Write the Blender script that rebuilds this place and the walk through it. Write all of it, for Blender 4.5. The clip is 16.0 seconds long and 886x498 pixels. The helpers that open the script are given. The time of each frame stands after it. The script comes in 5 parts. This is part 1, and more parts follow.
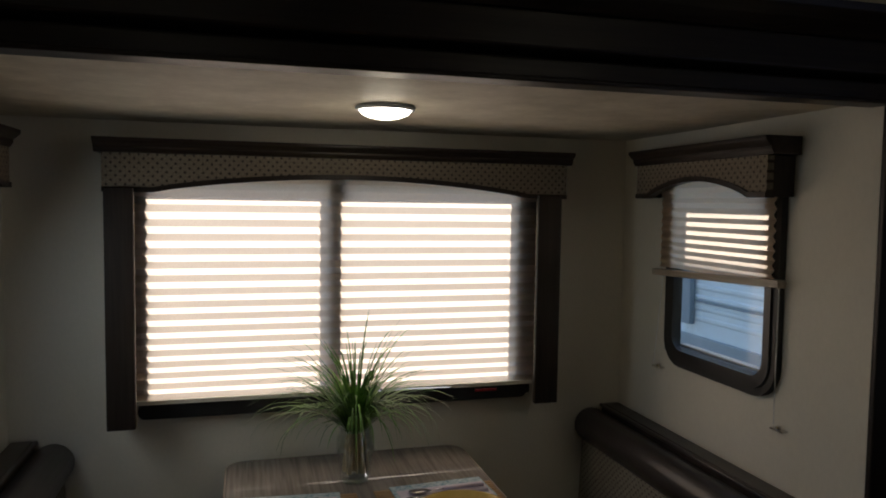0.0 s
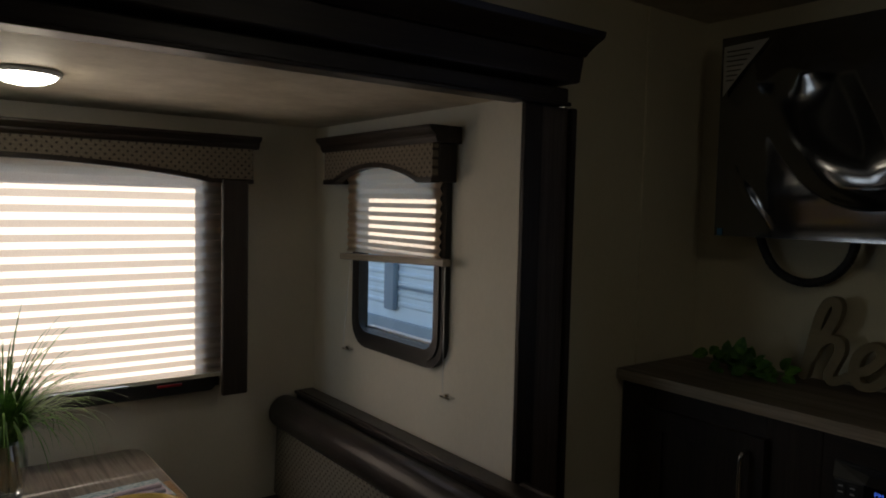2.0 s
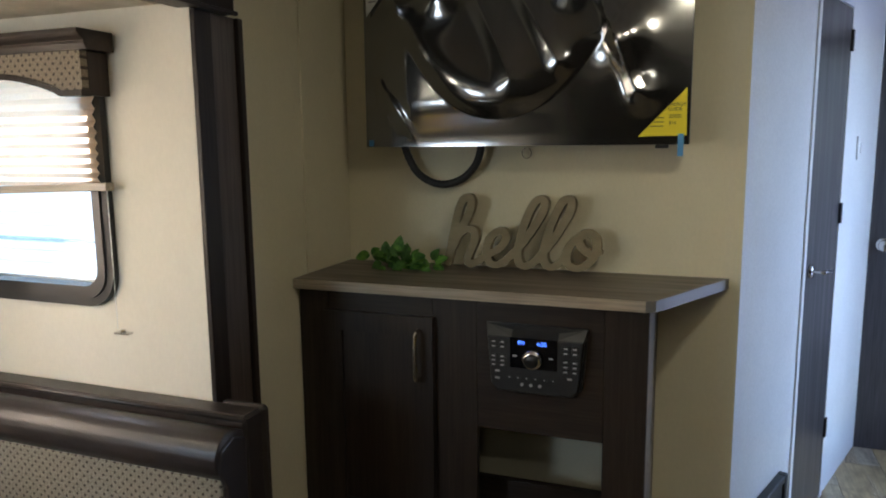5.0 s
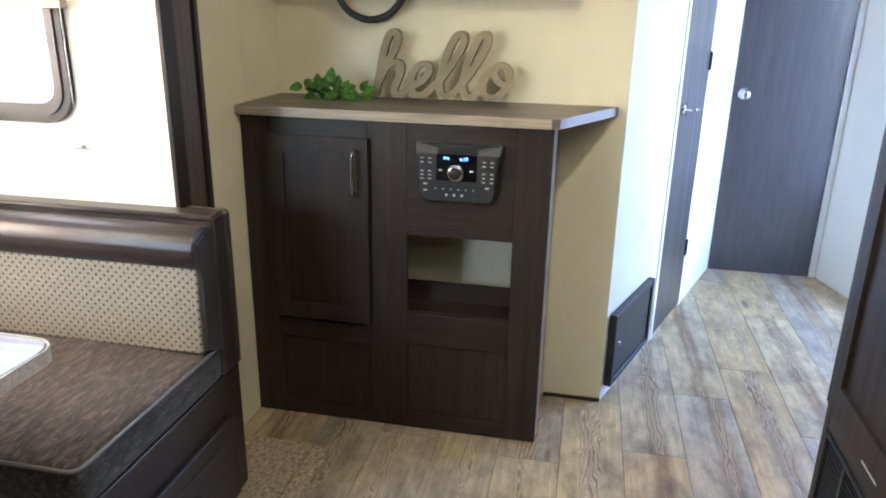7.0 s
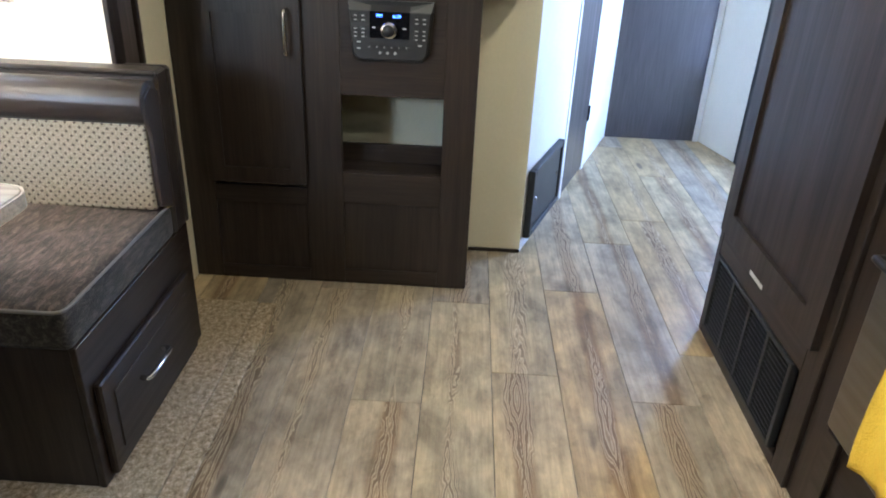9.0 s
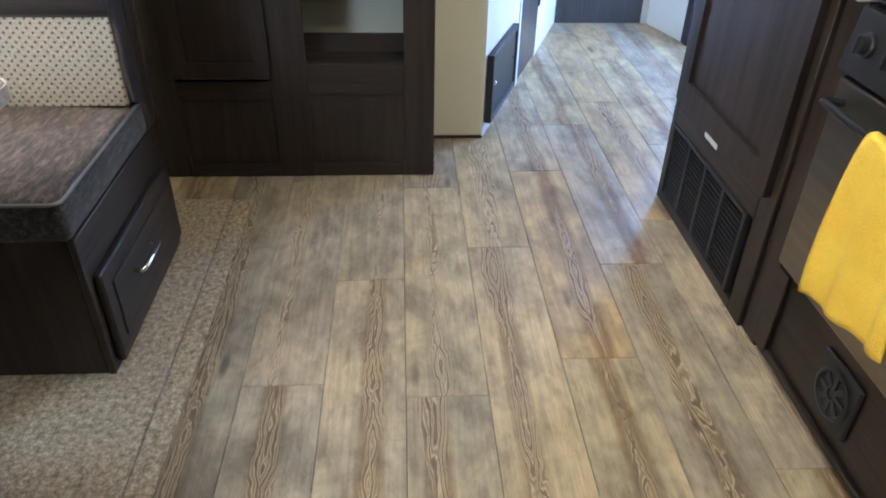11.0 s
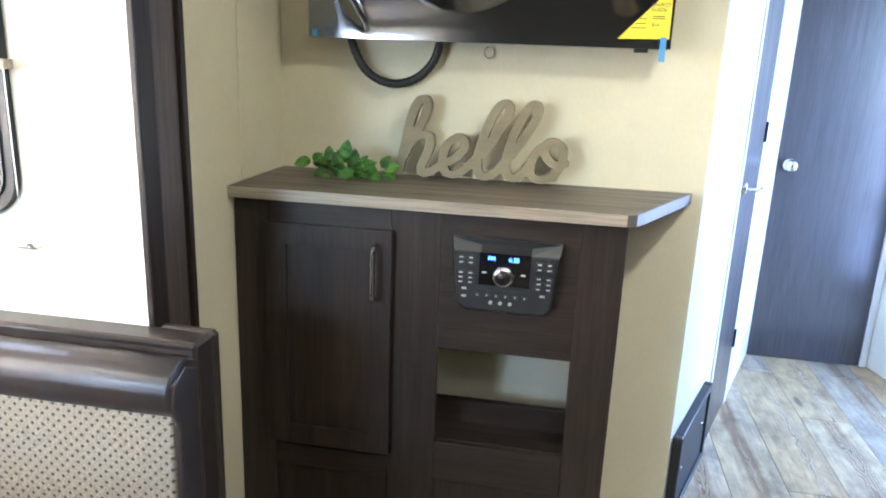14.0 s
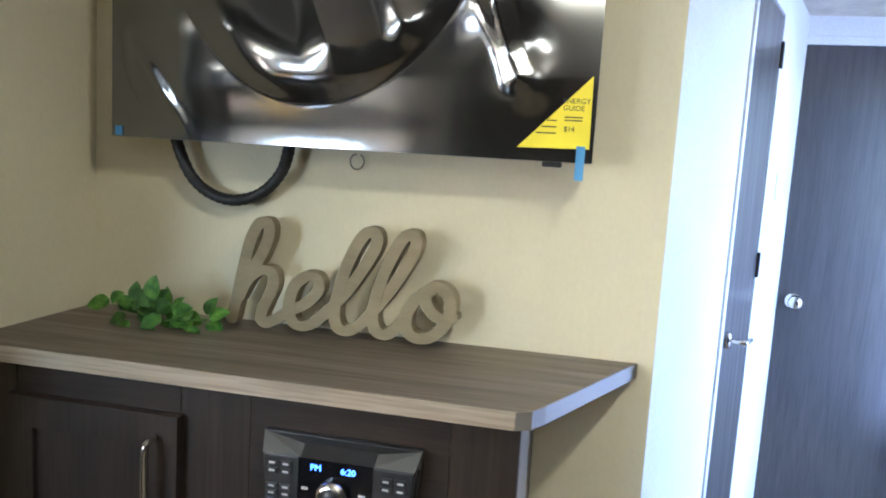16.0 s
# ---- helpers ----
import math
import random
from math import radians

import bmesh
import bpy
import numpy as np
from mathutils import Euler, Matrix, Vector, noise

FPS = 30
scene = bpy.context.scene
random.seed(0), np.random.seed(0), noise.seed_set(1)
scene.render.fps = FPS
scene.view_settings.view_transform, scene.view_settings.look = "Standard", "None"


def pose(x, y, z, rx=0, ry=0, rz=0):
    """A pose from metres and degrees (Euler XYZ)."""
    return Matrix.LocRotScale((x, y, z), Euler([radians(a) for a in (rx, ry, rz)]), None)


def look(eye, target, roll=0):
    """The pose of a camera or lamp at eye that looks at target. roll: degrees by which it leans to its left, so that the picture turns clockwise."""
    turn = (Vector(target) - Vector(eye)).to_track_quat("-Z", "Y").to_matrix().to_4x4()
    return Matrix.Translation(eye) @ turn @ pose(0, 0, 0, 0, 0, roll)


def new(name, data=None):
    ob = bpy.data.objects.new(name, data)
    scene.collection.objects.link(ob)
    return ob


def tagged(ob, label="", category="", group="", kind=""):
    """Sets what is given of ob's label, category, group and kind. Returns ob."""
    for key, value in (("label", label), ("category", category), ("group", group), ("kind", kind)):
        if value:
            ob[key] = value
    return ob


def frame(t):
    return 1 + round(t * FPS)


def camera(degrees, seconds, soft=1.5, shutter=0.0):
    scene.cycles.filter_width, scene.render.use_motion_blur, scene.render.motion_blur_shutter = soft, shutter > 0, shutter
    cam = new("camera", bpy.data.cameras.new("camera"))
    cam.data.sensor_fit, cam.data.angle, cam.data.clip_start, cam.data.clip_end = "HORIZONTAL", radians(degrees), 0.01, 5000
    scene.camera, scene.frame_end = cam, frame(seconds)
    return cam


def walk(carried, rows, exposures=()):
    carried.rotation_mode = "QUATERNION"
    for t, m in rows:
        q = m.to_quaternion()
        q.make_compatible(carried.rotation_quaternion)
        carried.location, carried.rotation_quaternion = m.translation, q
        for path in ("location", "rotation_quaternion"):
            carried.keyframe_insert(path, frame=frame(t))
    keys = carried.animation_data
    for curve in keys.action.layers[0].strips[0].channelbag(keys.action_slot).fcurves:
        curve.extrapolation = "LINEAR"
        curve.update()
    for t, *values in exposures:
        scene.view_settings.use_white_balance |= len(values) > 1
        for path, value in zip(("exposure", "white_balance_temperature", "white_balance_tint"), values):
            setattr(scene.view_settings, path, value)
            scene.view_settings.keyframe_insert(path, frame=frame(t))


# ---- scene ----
cam = camera(63.6, 16.0, 1.9)
PATH = [
    (0, (0.293, 0.444, 1.457), (0.825, 2.367, 1.332), 0.8),
    (0.5, (0.325, 0.429, 1.443), (1.041, 2.293, 1.339), 1.2),
    (1, (0.35, 0.423, 1.439), (1.265, 2.199, 1.338), 1.2),
    (1.5, (0.369, 0.414, 1.43), (1.456, 2.089, 1.323), 1.1),
    (2, (0.395, 0.403, 1.428), (1.601, 1.993, 1.306), 1.3),
    (2.5, (0.411, 0.391, 1.417), (1.702, 1.911, 1.268), 1.6),
    (3, (0.433, 0.382, 1.41), (1.815, 1.815, 1.224), 1.9),
    (3.5, (0.428, 0.393, 1.4), (1.925, 1.705, 1.204), 2.0),
    (4, (0.385, 0.432, 1.389), (2.007, 1.584, 1.182), 1.9),
    (4.5, (0.305, 0.504, 1.378), (2.06, 1.436, 1.149), 0.2),
    (5, (0.231, 0.541, 1.377), (2.084, 1.233, 1.082), -0.6),
    (5.2, (0.203, 0.548, 1.384), (2.077, 1.174, 1.071), -0.5),
    (7.3, (-0.107, 0.571, 1.285), (1.746, 0.909, 0.612), 1.2),
    (7.5, (-0.122, 0.574, 1.283), (1.728, 0.891, 0.594), 1.1),
    (8, (-0.134, 0.579, 1.271), (1.707, 0.879, 0.549), 1.0),
    (8.5, (-0.166, 0.618, 1.246), (1.646, 0.821, 0.425), 2.4),
    (9, (-0.251, 0.692, 1.227), (1.535, 0.731, 0.329), 2.6),
    (9.5, (-0.341, 0.736, 1.196), (1.392, 0.64, 0.202), 2.2),
    (9.7, (-0.363, 0.746, 1.185), (1.354, 0.629, 0.165), 1.9),
    (11.8, (-0.361, 0.786, 1.212), (1.29, 0.691, 0.085), 1.0),
    (12, (-0.3, 0.795, 1.226), (1.382, 0.705, 0.148), 1.1),
    (12.5, (-0.101, 0.767, 1.232), (1.696, 0.746, 0.355), 0.7),
    (13, (0.069, 0.747, 1.281), (1.923, 0.841, 0.539), 1.5),
    (13.5, (0.166, 0.754, 1.312), (2.051, 1.005, 0.694), 2.1),
    (14, (0.32, 0.794, 1.331), (2.222, 1.125, 0.811), 2.3),
    (14.5, (0.48, 0.828, 1.356), (2.415, 1.133, 0.953), 1.4),
    (15, (0.61, 0.797, 1.367), (2.558, 1.093, 1.027), 0.7),
    (15.5, (0.774, 0.689, 1.373), (2.722, 1.063, 1.113), 1.6),
    (16, (0.908, 0.585, 1.355), (2.853, 0.984, 1.113), 3.5),
]
EXPOSURE = [(0.0, 0.65, 6100, 10), (1.0, 0.5, 6250, 10), (1.8, 0.55, 6200, 10), (2.6, 1.15, 6050, 9), (3.5, 2.05, 6300, 9), (5.0, 3.35, 6000, 8), (7.4, 5.1, 5700, 9), (9.5, 5.0, 5600, 8), (12.0, 5.0, 5300, 8), (14.0, 5.4, 5250, 8), (15.0, 5.4, 5200, 8), (16.0, 4.97, 5300, 8)]
walk(cam, [(t, look(eye, target, roll)) for t, eye, target, roll in PATH], EXPOSURE)

# ---- plan, in metres ----
ROOM_W, ROOM_E = -1.6, 3.74
KITCHEN_Y, SIDE_Y = -0.85, 1.583
CEIL = 1.95
SLIDE_W, SLIDE_E, SLIDE_Y, SLIDE_CEIL = -0.314, 1.48, 2.53, 1.669
MID = (SLIDE_W + SLIDE_E) / 2
TV_X = 2.20
CAB_X = 1.888

# ---- world and large lights ----
SUN_ELEV, SUN_ROT = radians(40), radians(32)
world = bpy.data.worlds.new("sky")
scene.world = world
world.use_nodes = True
wn = world.node_tree
sky = wn.nodes.new("ShaderNodeTexSky")
sky.sky_type, sky.sun_disc = "NISHITA", False
sky.sun_elevation, sky.sun_rotation = SUN_ELEV, SUN_ROT
wn.nodes["Background"].inputs[1].default_value = 0.15
wn.links.new(sky.outputs[0], wn.nodes["Background"].inputs[0])


def lamp(name, kind, m, energy, color, size=0.1, size_y=None):
    data = bpy.data.lights.new(name, kind)
    data.energy, data.color = energy, color
    if kind == "AREA":
        data.size = size
        if size_y:
            data.shape, data.size_y = "RECTANGLE", size_y
    if kind == "POINT":
        data.shadow_soft_size = size
    ob = new(name, data)
    ob.matrix_basis = m
    return ob


sun_dir = Vector((math.sin(SUN_ROT) * math.cos(SUN_ELEV), math.cos(SUN_ROT) * math.cos(SUN_ELEV), math.sin(SUN_ELEV)))
sun = lamp("sun", "SUN", look(sun_dir * 20, (0, 0, 0)), 4.0, (1.0, 0.95, 0.88))
sun.data.angle = radians(0.5)
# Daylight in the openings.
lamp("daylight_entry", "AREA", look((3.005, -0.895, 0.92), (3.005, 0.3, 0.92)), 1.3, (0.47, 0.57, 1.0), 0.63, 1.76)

lamp("daylight_slide_window", "AREA", look((SLIDE_W - 0.004, 2.03, 1.27), (0.9, 2.03, 0.55)), 0.44, (0.84, 0.93, 1.0), 0.36, 0.3)

# ---- materials ----


def mat(name, color, rough=0.5, metal=0.0, spec=0.5):
    m = bpy.data.materials.new(name)
    m.use_nodes = True
    b = m.node_tree.nodes["Principled BSDF"]
    b.inputs["Base Color"].default_value = (*color, 1)
    b.inputs["Roughness"].default_value = rough
    b.inputs["Metallic"].default_value = metal
    b.inputs["Specular IOR Level"].default_value = spec
    return m


def tex(m, kind, **kw):
    n = m.node_tree.nodes.new("ShaderNode" + kind)
    for k, v in kw.items():
        n.inputs[k.replace("_", " ")].default_value = v
    return n


def join(m, a, b):
    m.node_tree.links.new(a, b)


def coords(m, scale=(1, 1, 1), rand=0.0):
    """Object coordinates, stretched, moved by the object's random number."""
    t = m.node_tree.nodes.new("ShaderNodeTexCoord")
    mp = m.node_tree.nodes.new("ShaderNodeMapping")
    mp.inputs["Scale"].default_value = scale
    join(m, t.outputs["Object"], mp.inputs["Vector"])
    if rand:
        info = m.node_tree.nodes.new("ShaderNodeObjectInfo")
        mul = m.node_tree.nodes.new("ShaderNodeVectorMath")
        mul.operation = "SCALE"
        mul.inputs[0].default_value = (rand, rand * 0.73, rand * 0.41)
        join(m, info.outputs["Random"], mul.inputs["Scale"])
        join(m, mul.outputs[0], mp.inputs["Location"])
    return mp.outputs[0]


def ramp(m, fac, stops):
    r = m.node_tree.nodes.new("ShaderNodeValToRGB")
    while len(r.color_ramp.elements) < len(stops):
        r.color_ramp.elements.new(0.5)
    for e, (p, c) in zip(r.color_ramp.elements, stops):
        e.position, e.color = p, (*c, 1)
    join(m, fac, r.inputs[0])
    return r.outputs[0]


def mix(m, fac, a, b, mode="MIX"):
    n = m.node_tree.nodes.new("ShaderNodeMix")
    n.data_type, n.blend_type = "RGBA", mode
    for sock, v in ((n.inputs[0], fac), (n.inputs[6], a), (n.inputs[7], b)):
        if isinstance(v, (int, float)):
            sock.default_value = v
        elif isinstance(v, tuple):
            sock.default_value = (*v, 1)
        else:
            join(m, v, sock)
    return n.outputs[2]


def math_node(m, op, a, b=0.0, c=0.0):
    n = m.node_tree.nodes.new("ShaderNodeMath")
    n.operation = op
    for sock, v in zip(n.inputs, (a, b, c)):
        if isinstance(v, (int, float)):
            sock.default_value = v
        else:
            join(m, v, sock)
    return n.outputs[0]


def finish(m, color=None, rough=None, height=None, bump=0.2, dist=0.002):
    b = m.node_tree.nodes["Principled BSDF"]
    if color is not None:
        join(m, color, b.inputs["Base Color"])
    if rough is not None:
        join(m, rough, b.inputs["Roughness"])
    if height is not None:
        n = tex(m, "Bump", Strength=bump, Distance=dist)
        join(m, height, n.inputs["Height"])
        join(m, n.outputs[0], b.inputs["Normal"])
    return m


def wood(name, dark, light, axis, rough=0.35, scale=1.0, rand=3.0):
    """Grain along the axis, in two scales, with pores."""
    m = mat(name, dark, rough)
    st = [28 * scale] * 3
    st["xyz".index(axis)] = 1.6 * scale
    v = coords(m, tuple(st), rand)
    n1 = tex(m, "TexNoise", Scale=1.0, Detail=6.0, Roughness=0.65, Distortion=0.6)
    join(m, v, n1.inputs["Vector"])
    st2 = [180 * scale] * 3
    st2["xyz".index(axis)] = 7 * scale
    n2 = tex(m, "TexNoise", Scale=1.0, Detail=2.0)
    join(m, coords(m, tuple(st2), rand), n2.inputs["Vector"])
    c = ramp(m, n1.outputs[0], [(0.3, dark), (0.7, light)])
    f = ramp(m, n2.outputs[0], [(0.35, (0.62, 0.62, 0.62)), (0.6, (1, 1, 1))])
    c = mix(m, 0.8, c, f, "MULTIPLY")
    r = ramp(m, n1.outputs[0], [(0.3, (rough + 0.08,) * 3), (0.7, (rough - 0.05,) * 3)])
    return finish(m, c, r, n2.outputs[0], 0.12, 0.001)


def mottled(name, a, b, scale=4.0, rough=0.7, fine=220.0, bump=0.15, dist=0.001, stretch=(1, 1, 1), grain=0.7):
    m = mat(name, a, rough)
    v = coords(m, stretch)
    n1 = tex(m, "TexNoise", Scale=scale, Detail=5.0, Roughness=0.6)
    n2 = tex(m, "TexNoise", Scale=fine, Detail=3.0)
    join(m, v, n1.inputs["Vector"]), join(m, v, n2.inputs["Vector"])
    c = ramp(m, n1.outputs[0], [(0.35, a), (0.65, b)])
    g = ramp(m, n2.outputs[0], [(0.3, (0.86,) * 3), (0.7, (1, 1, 1))])
    return finish(m, mix(m, grain, c, g, "MULTIPLY"), None, n2.outputs[0], bump, dist)


ESPRESSO = wood("espresso_wood_upright", (0.018, 0.0122, 0.009), (0.04, 0.0275, 0.0205), "z", 0.42)
ESPRESSO_X = wood("espresso_wood_lengthwise", (0.018, 0.0122, 0.009), (0.04, 0.0275, 0.0205), "x", 0.38)
ESPRESSO_Y = wood("espresso_wood_crosswise", (0.018, 0.0122, 0.009), (0.04, 0.0275, 0.0205), "y", 0.42)
for m in (ESPRESSO, ESPRESSO_X, ESPRESSO_Y):
    m.node_tree.nodes["Principled BSDF"].inputs["Specular IOR Level"].default_value = 0.35
DOOR_WOOD = wood("dark_door_laminate", (0.034, 0.03, 0.032), (0.062, 0.054, 0.057), "z", 0.42)
DOOR_WOOD.node_tree.nodes["Principled BSDF"].inputs["Coat Weight"].default_value = 0.8
DOOR_WOOD.node_tree.nodes["Principled BSDF"].inputs["Coat Roughness"].default_value = 0.2
POST_WOOD = wood("grey_brown_trim", (0.07, 0.053, 0.044), (0.115, 0.088, 0.074), "z", 0.45)
COUNTER = wood("driftwood_laminate", (0.125, 0.1, 0.075), (0.225, 0.182, 0.138), "y", 0.4)
COUNTER_EDGE = wood("pale_edge_band", (0.3, 0.25, 0.19), (0.42, 0.36, 0.28), "y", 0.35)
TABLE = wood("table_laminate", (0.22, 0.195, 0.165), (0.31, 0.275, 0.24), "y", 0.15, 0.6)
SIGN = mottled("driftwood_board", (0.22, 0.178, 0.1), (0.31, 0.255, 0.152), 9.0, 0.65, 120.0, 0.2, 0.001, (1, 0.35, 1.6), 0.6)
WALL = mottled("beige_wallpaper", (0.71, 0.65, 0.465), (0.76, 0.7, 0.515), 3.0, 0.75, 130.0, 0.15, 0.0006, (1, 1, 0.6), 0.3)
WALL_PALE = mottled("pale_wallpaper", (0.7, 0.66, 0.56), (0.75, 0.71, 0.61), 3.0, 0.7, 130.0, 0.15, 0.0006, (1, 1, 0.6), 0.3)
WHITE = mottled("white_panel", (0.78, 0.78, 0.76), (0.82, 0.82, 0.8), 5.0, 0.45, 120.0, 0.05)
CEILING = mottled("mottled_ceiling_panel", (0.52, 0.46, 0.36), (0.68, 0.62, 0.5), 9.0, 0.6, 60.0, 0.1)
VINYL = mottled("brown_vinyl", (0.027, 0.021, 0.019), (0.042, 0.034, 0.031), 6.0, 0.33, 340.0, 0.35, 0.0012)
BLACK = mat("black_plastic", (0.012, 0.012, 0.013), 0.35)
BLACK_MATT = mottled("black_moulded_frame", (0.012, 0.012, 0.012), (0.02, 0.02, 0.02), 12.0, 0.5, 300.0)
PIPING = mat("grey_piping_cord", (0.16, 0.15, 0.145), 0.6)
CHROME = mat("brushed_nickel", (0.62, 0.6, 0.57), 0.22, 1.0)
STEEL = mottled("stainless_steel", (0.25, 0.23, 0.205), (0.31, 0.29, 0.265), 2.0, 0.3, 200.0, 0.03, 0.0005, (1, 1, 20))
STEEL.node_tree.nodes["Principled BSDF"].inputs["Metallic"].default_value = 1.0
WHITE_PLASTIC = mat("white_plastic", (0.75, 0.75, 0.73), 0.4)
YELLOW_LABEL = mat("yellow_label_paper", (0.85, 0.72, 0.02), 0.5)
INK = mat("black_ink", (0.02, 0.02, 0.02), 0.6)
BLUE_TAPE = mat("blue_masking_tape", (0.1, 0.32, 0.62), 0.6)
SIDING = mottled("pale_siding", (0.74, 0.86, 0.91), (0.8, 0.91, 0.94), 1.0, 0.5, 20.0, 0.05)
GRAVEL = mottled("gravel_ground", (0.06, 0.058, 0.054), (0.11, 0.105, 0.098), 2.0, 0.9, 40.0, 0.5, 0.02)


def chenille(name, cols):
    m = mat(name, cols[1], 0.9)
    n1 = tex(m, "TexNoise", Scale=1.0, Detail=6.0, Roughness=0.75, Distortion=0.4)
    join(m, coords(m, (26, 85, 85)), n1.inputs["Vector"])
    n2 = tex(m, "TexNoise", Scale=330.0, Detail=2.0)
    join(m, coords(m), n2.inputs["Vector"])
    c = ramp(m, n1.outputs[0], [(0.36, cols[0]), (0.5, cols[1]), (0.64, cols[2])])
    c = mix(m, 0.6, c, ramp(m, n2.outputs[0], [(0.3, (0.55,) * 3), (0.65, (1, 1, 1))]), "MULTIPLY")
    m.node_tree.nodes["Principled BSDF"].inputs["Sheen Weight"].default_value = 0.1
    return finish(m, c, None, n2.outputs[0], 0.6, 0.003)


def dotted(name, plane, lo=(0.15, 0.137, 0.105), hi=(0.28, 0.259, 0.203)):
    """Woven fabric with small dark diamonds in offset rows, 17 mm apart."""
    m = mat(name, (0.5, 0.45, 0.34), 0.85)
    t = m.node_tree.nodes.new("ShaderNodeTexCoord")
    sep = m.node_tree.nodes.new("ShaderNodeSeparateXYZ")
    join(m, t.outputs["Object"], sep.inputs[0])
    u, v = sep.outputs["XYZ".index(plane[0])], sep.outputs["XYZ".index(plane[1])]
    spots = None
    for off in (0.0, 0.5):
        fu = math_node(m, "ABSOLUTE", math_node(m, "SUBTRACT", math_node(m, "FRACT", math_node(m, "MULTIPLY_ADD", u, 1 / 0.022, 40 + off)), 0.5))
        fv = math_node(m, "ABSOLUTE", math_node(m, "SUBTRACT", math_node(m, "FRACT", math_node(m, "MULTIPLY_ADD", v, 1 / 0.022, 40 + off)), 0.5))
        d = math_node(m, "LESS_THAN", math_node(m, "ADD", fu, fv), 0.19)
        spots = d if spots is None else math_node(m, "MAXIMUM", spots, d)
    n = tex(m, "TexNoise", Scale=260.0, Detail=2.0)
    join(m, t.outputs["Object"], n.inputs["Vector"])
    base = ramp(m, n.outputs[0], [(0.3, lo), (0.7, hi)])
    return finish(m, mix(m, spots, base, (0.05, 0.038, 0.03)), None, n.outputs[0], 0.4, 0.001)


CHENILLE = chenille("brown_chenille", ((0.014, 0.0105, 0.0085), (0.052, 0.038, 0.03), (0.145, 0.108, 0.084)))
CHENILLE_DARK = chenille("dark_chenille", ((0.006, 0.005, 0.0045), (0.024, 0.02, 0.017), (0.08, 0.067, 0.056)))
DOTS_YZ, DOTS_XZ = dotted("dotted_fabric_crosswise", "YZ"), dotted("dotted_fabric_lengthwise", "XZ")
TAN_YZ = dotted("tan_dotted_fabric_crosswise", "YZ", (0.14, 0.115, 0.082), (0.27, 0.225, 0.165))
TAN_XZ = dotted("tan_dotted_fabric_lengthwise", "XZ", (0.14, 0.115, 0.082), (0.27, 0.225, 0.165))


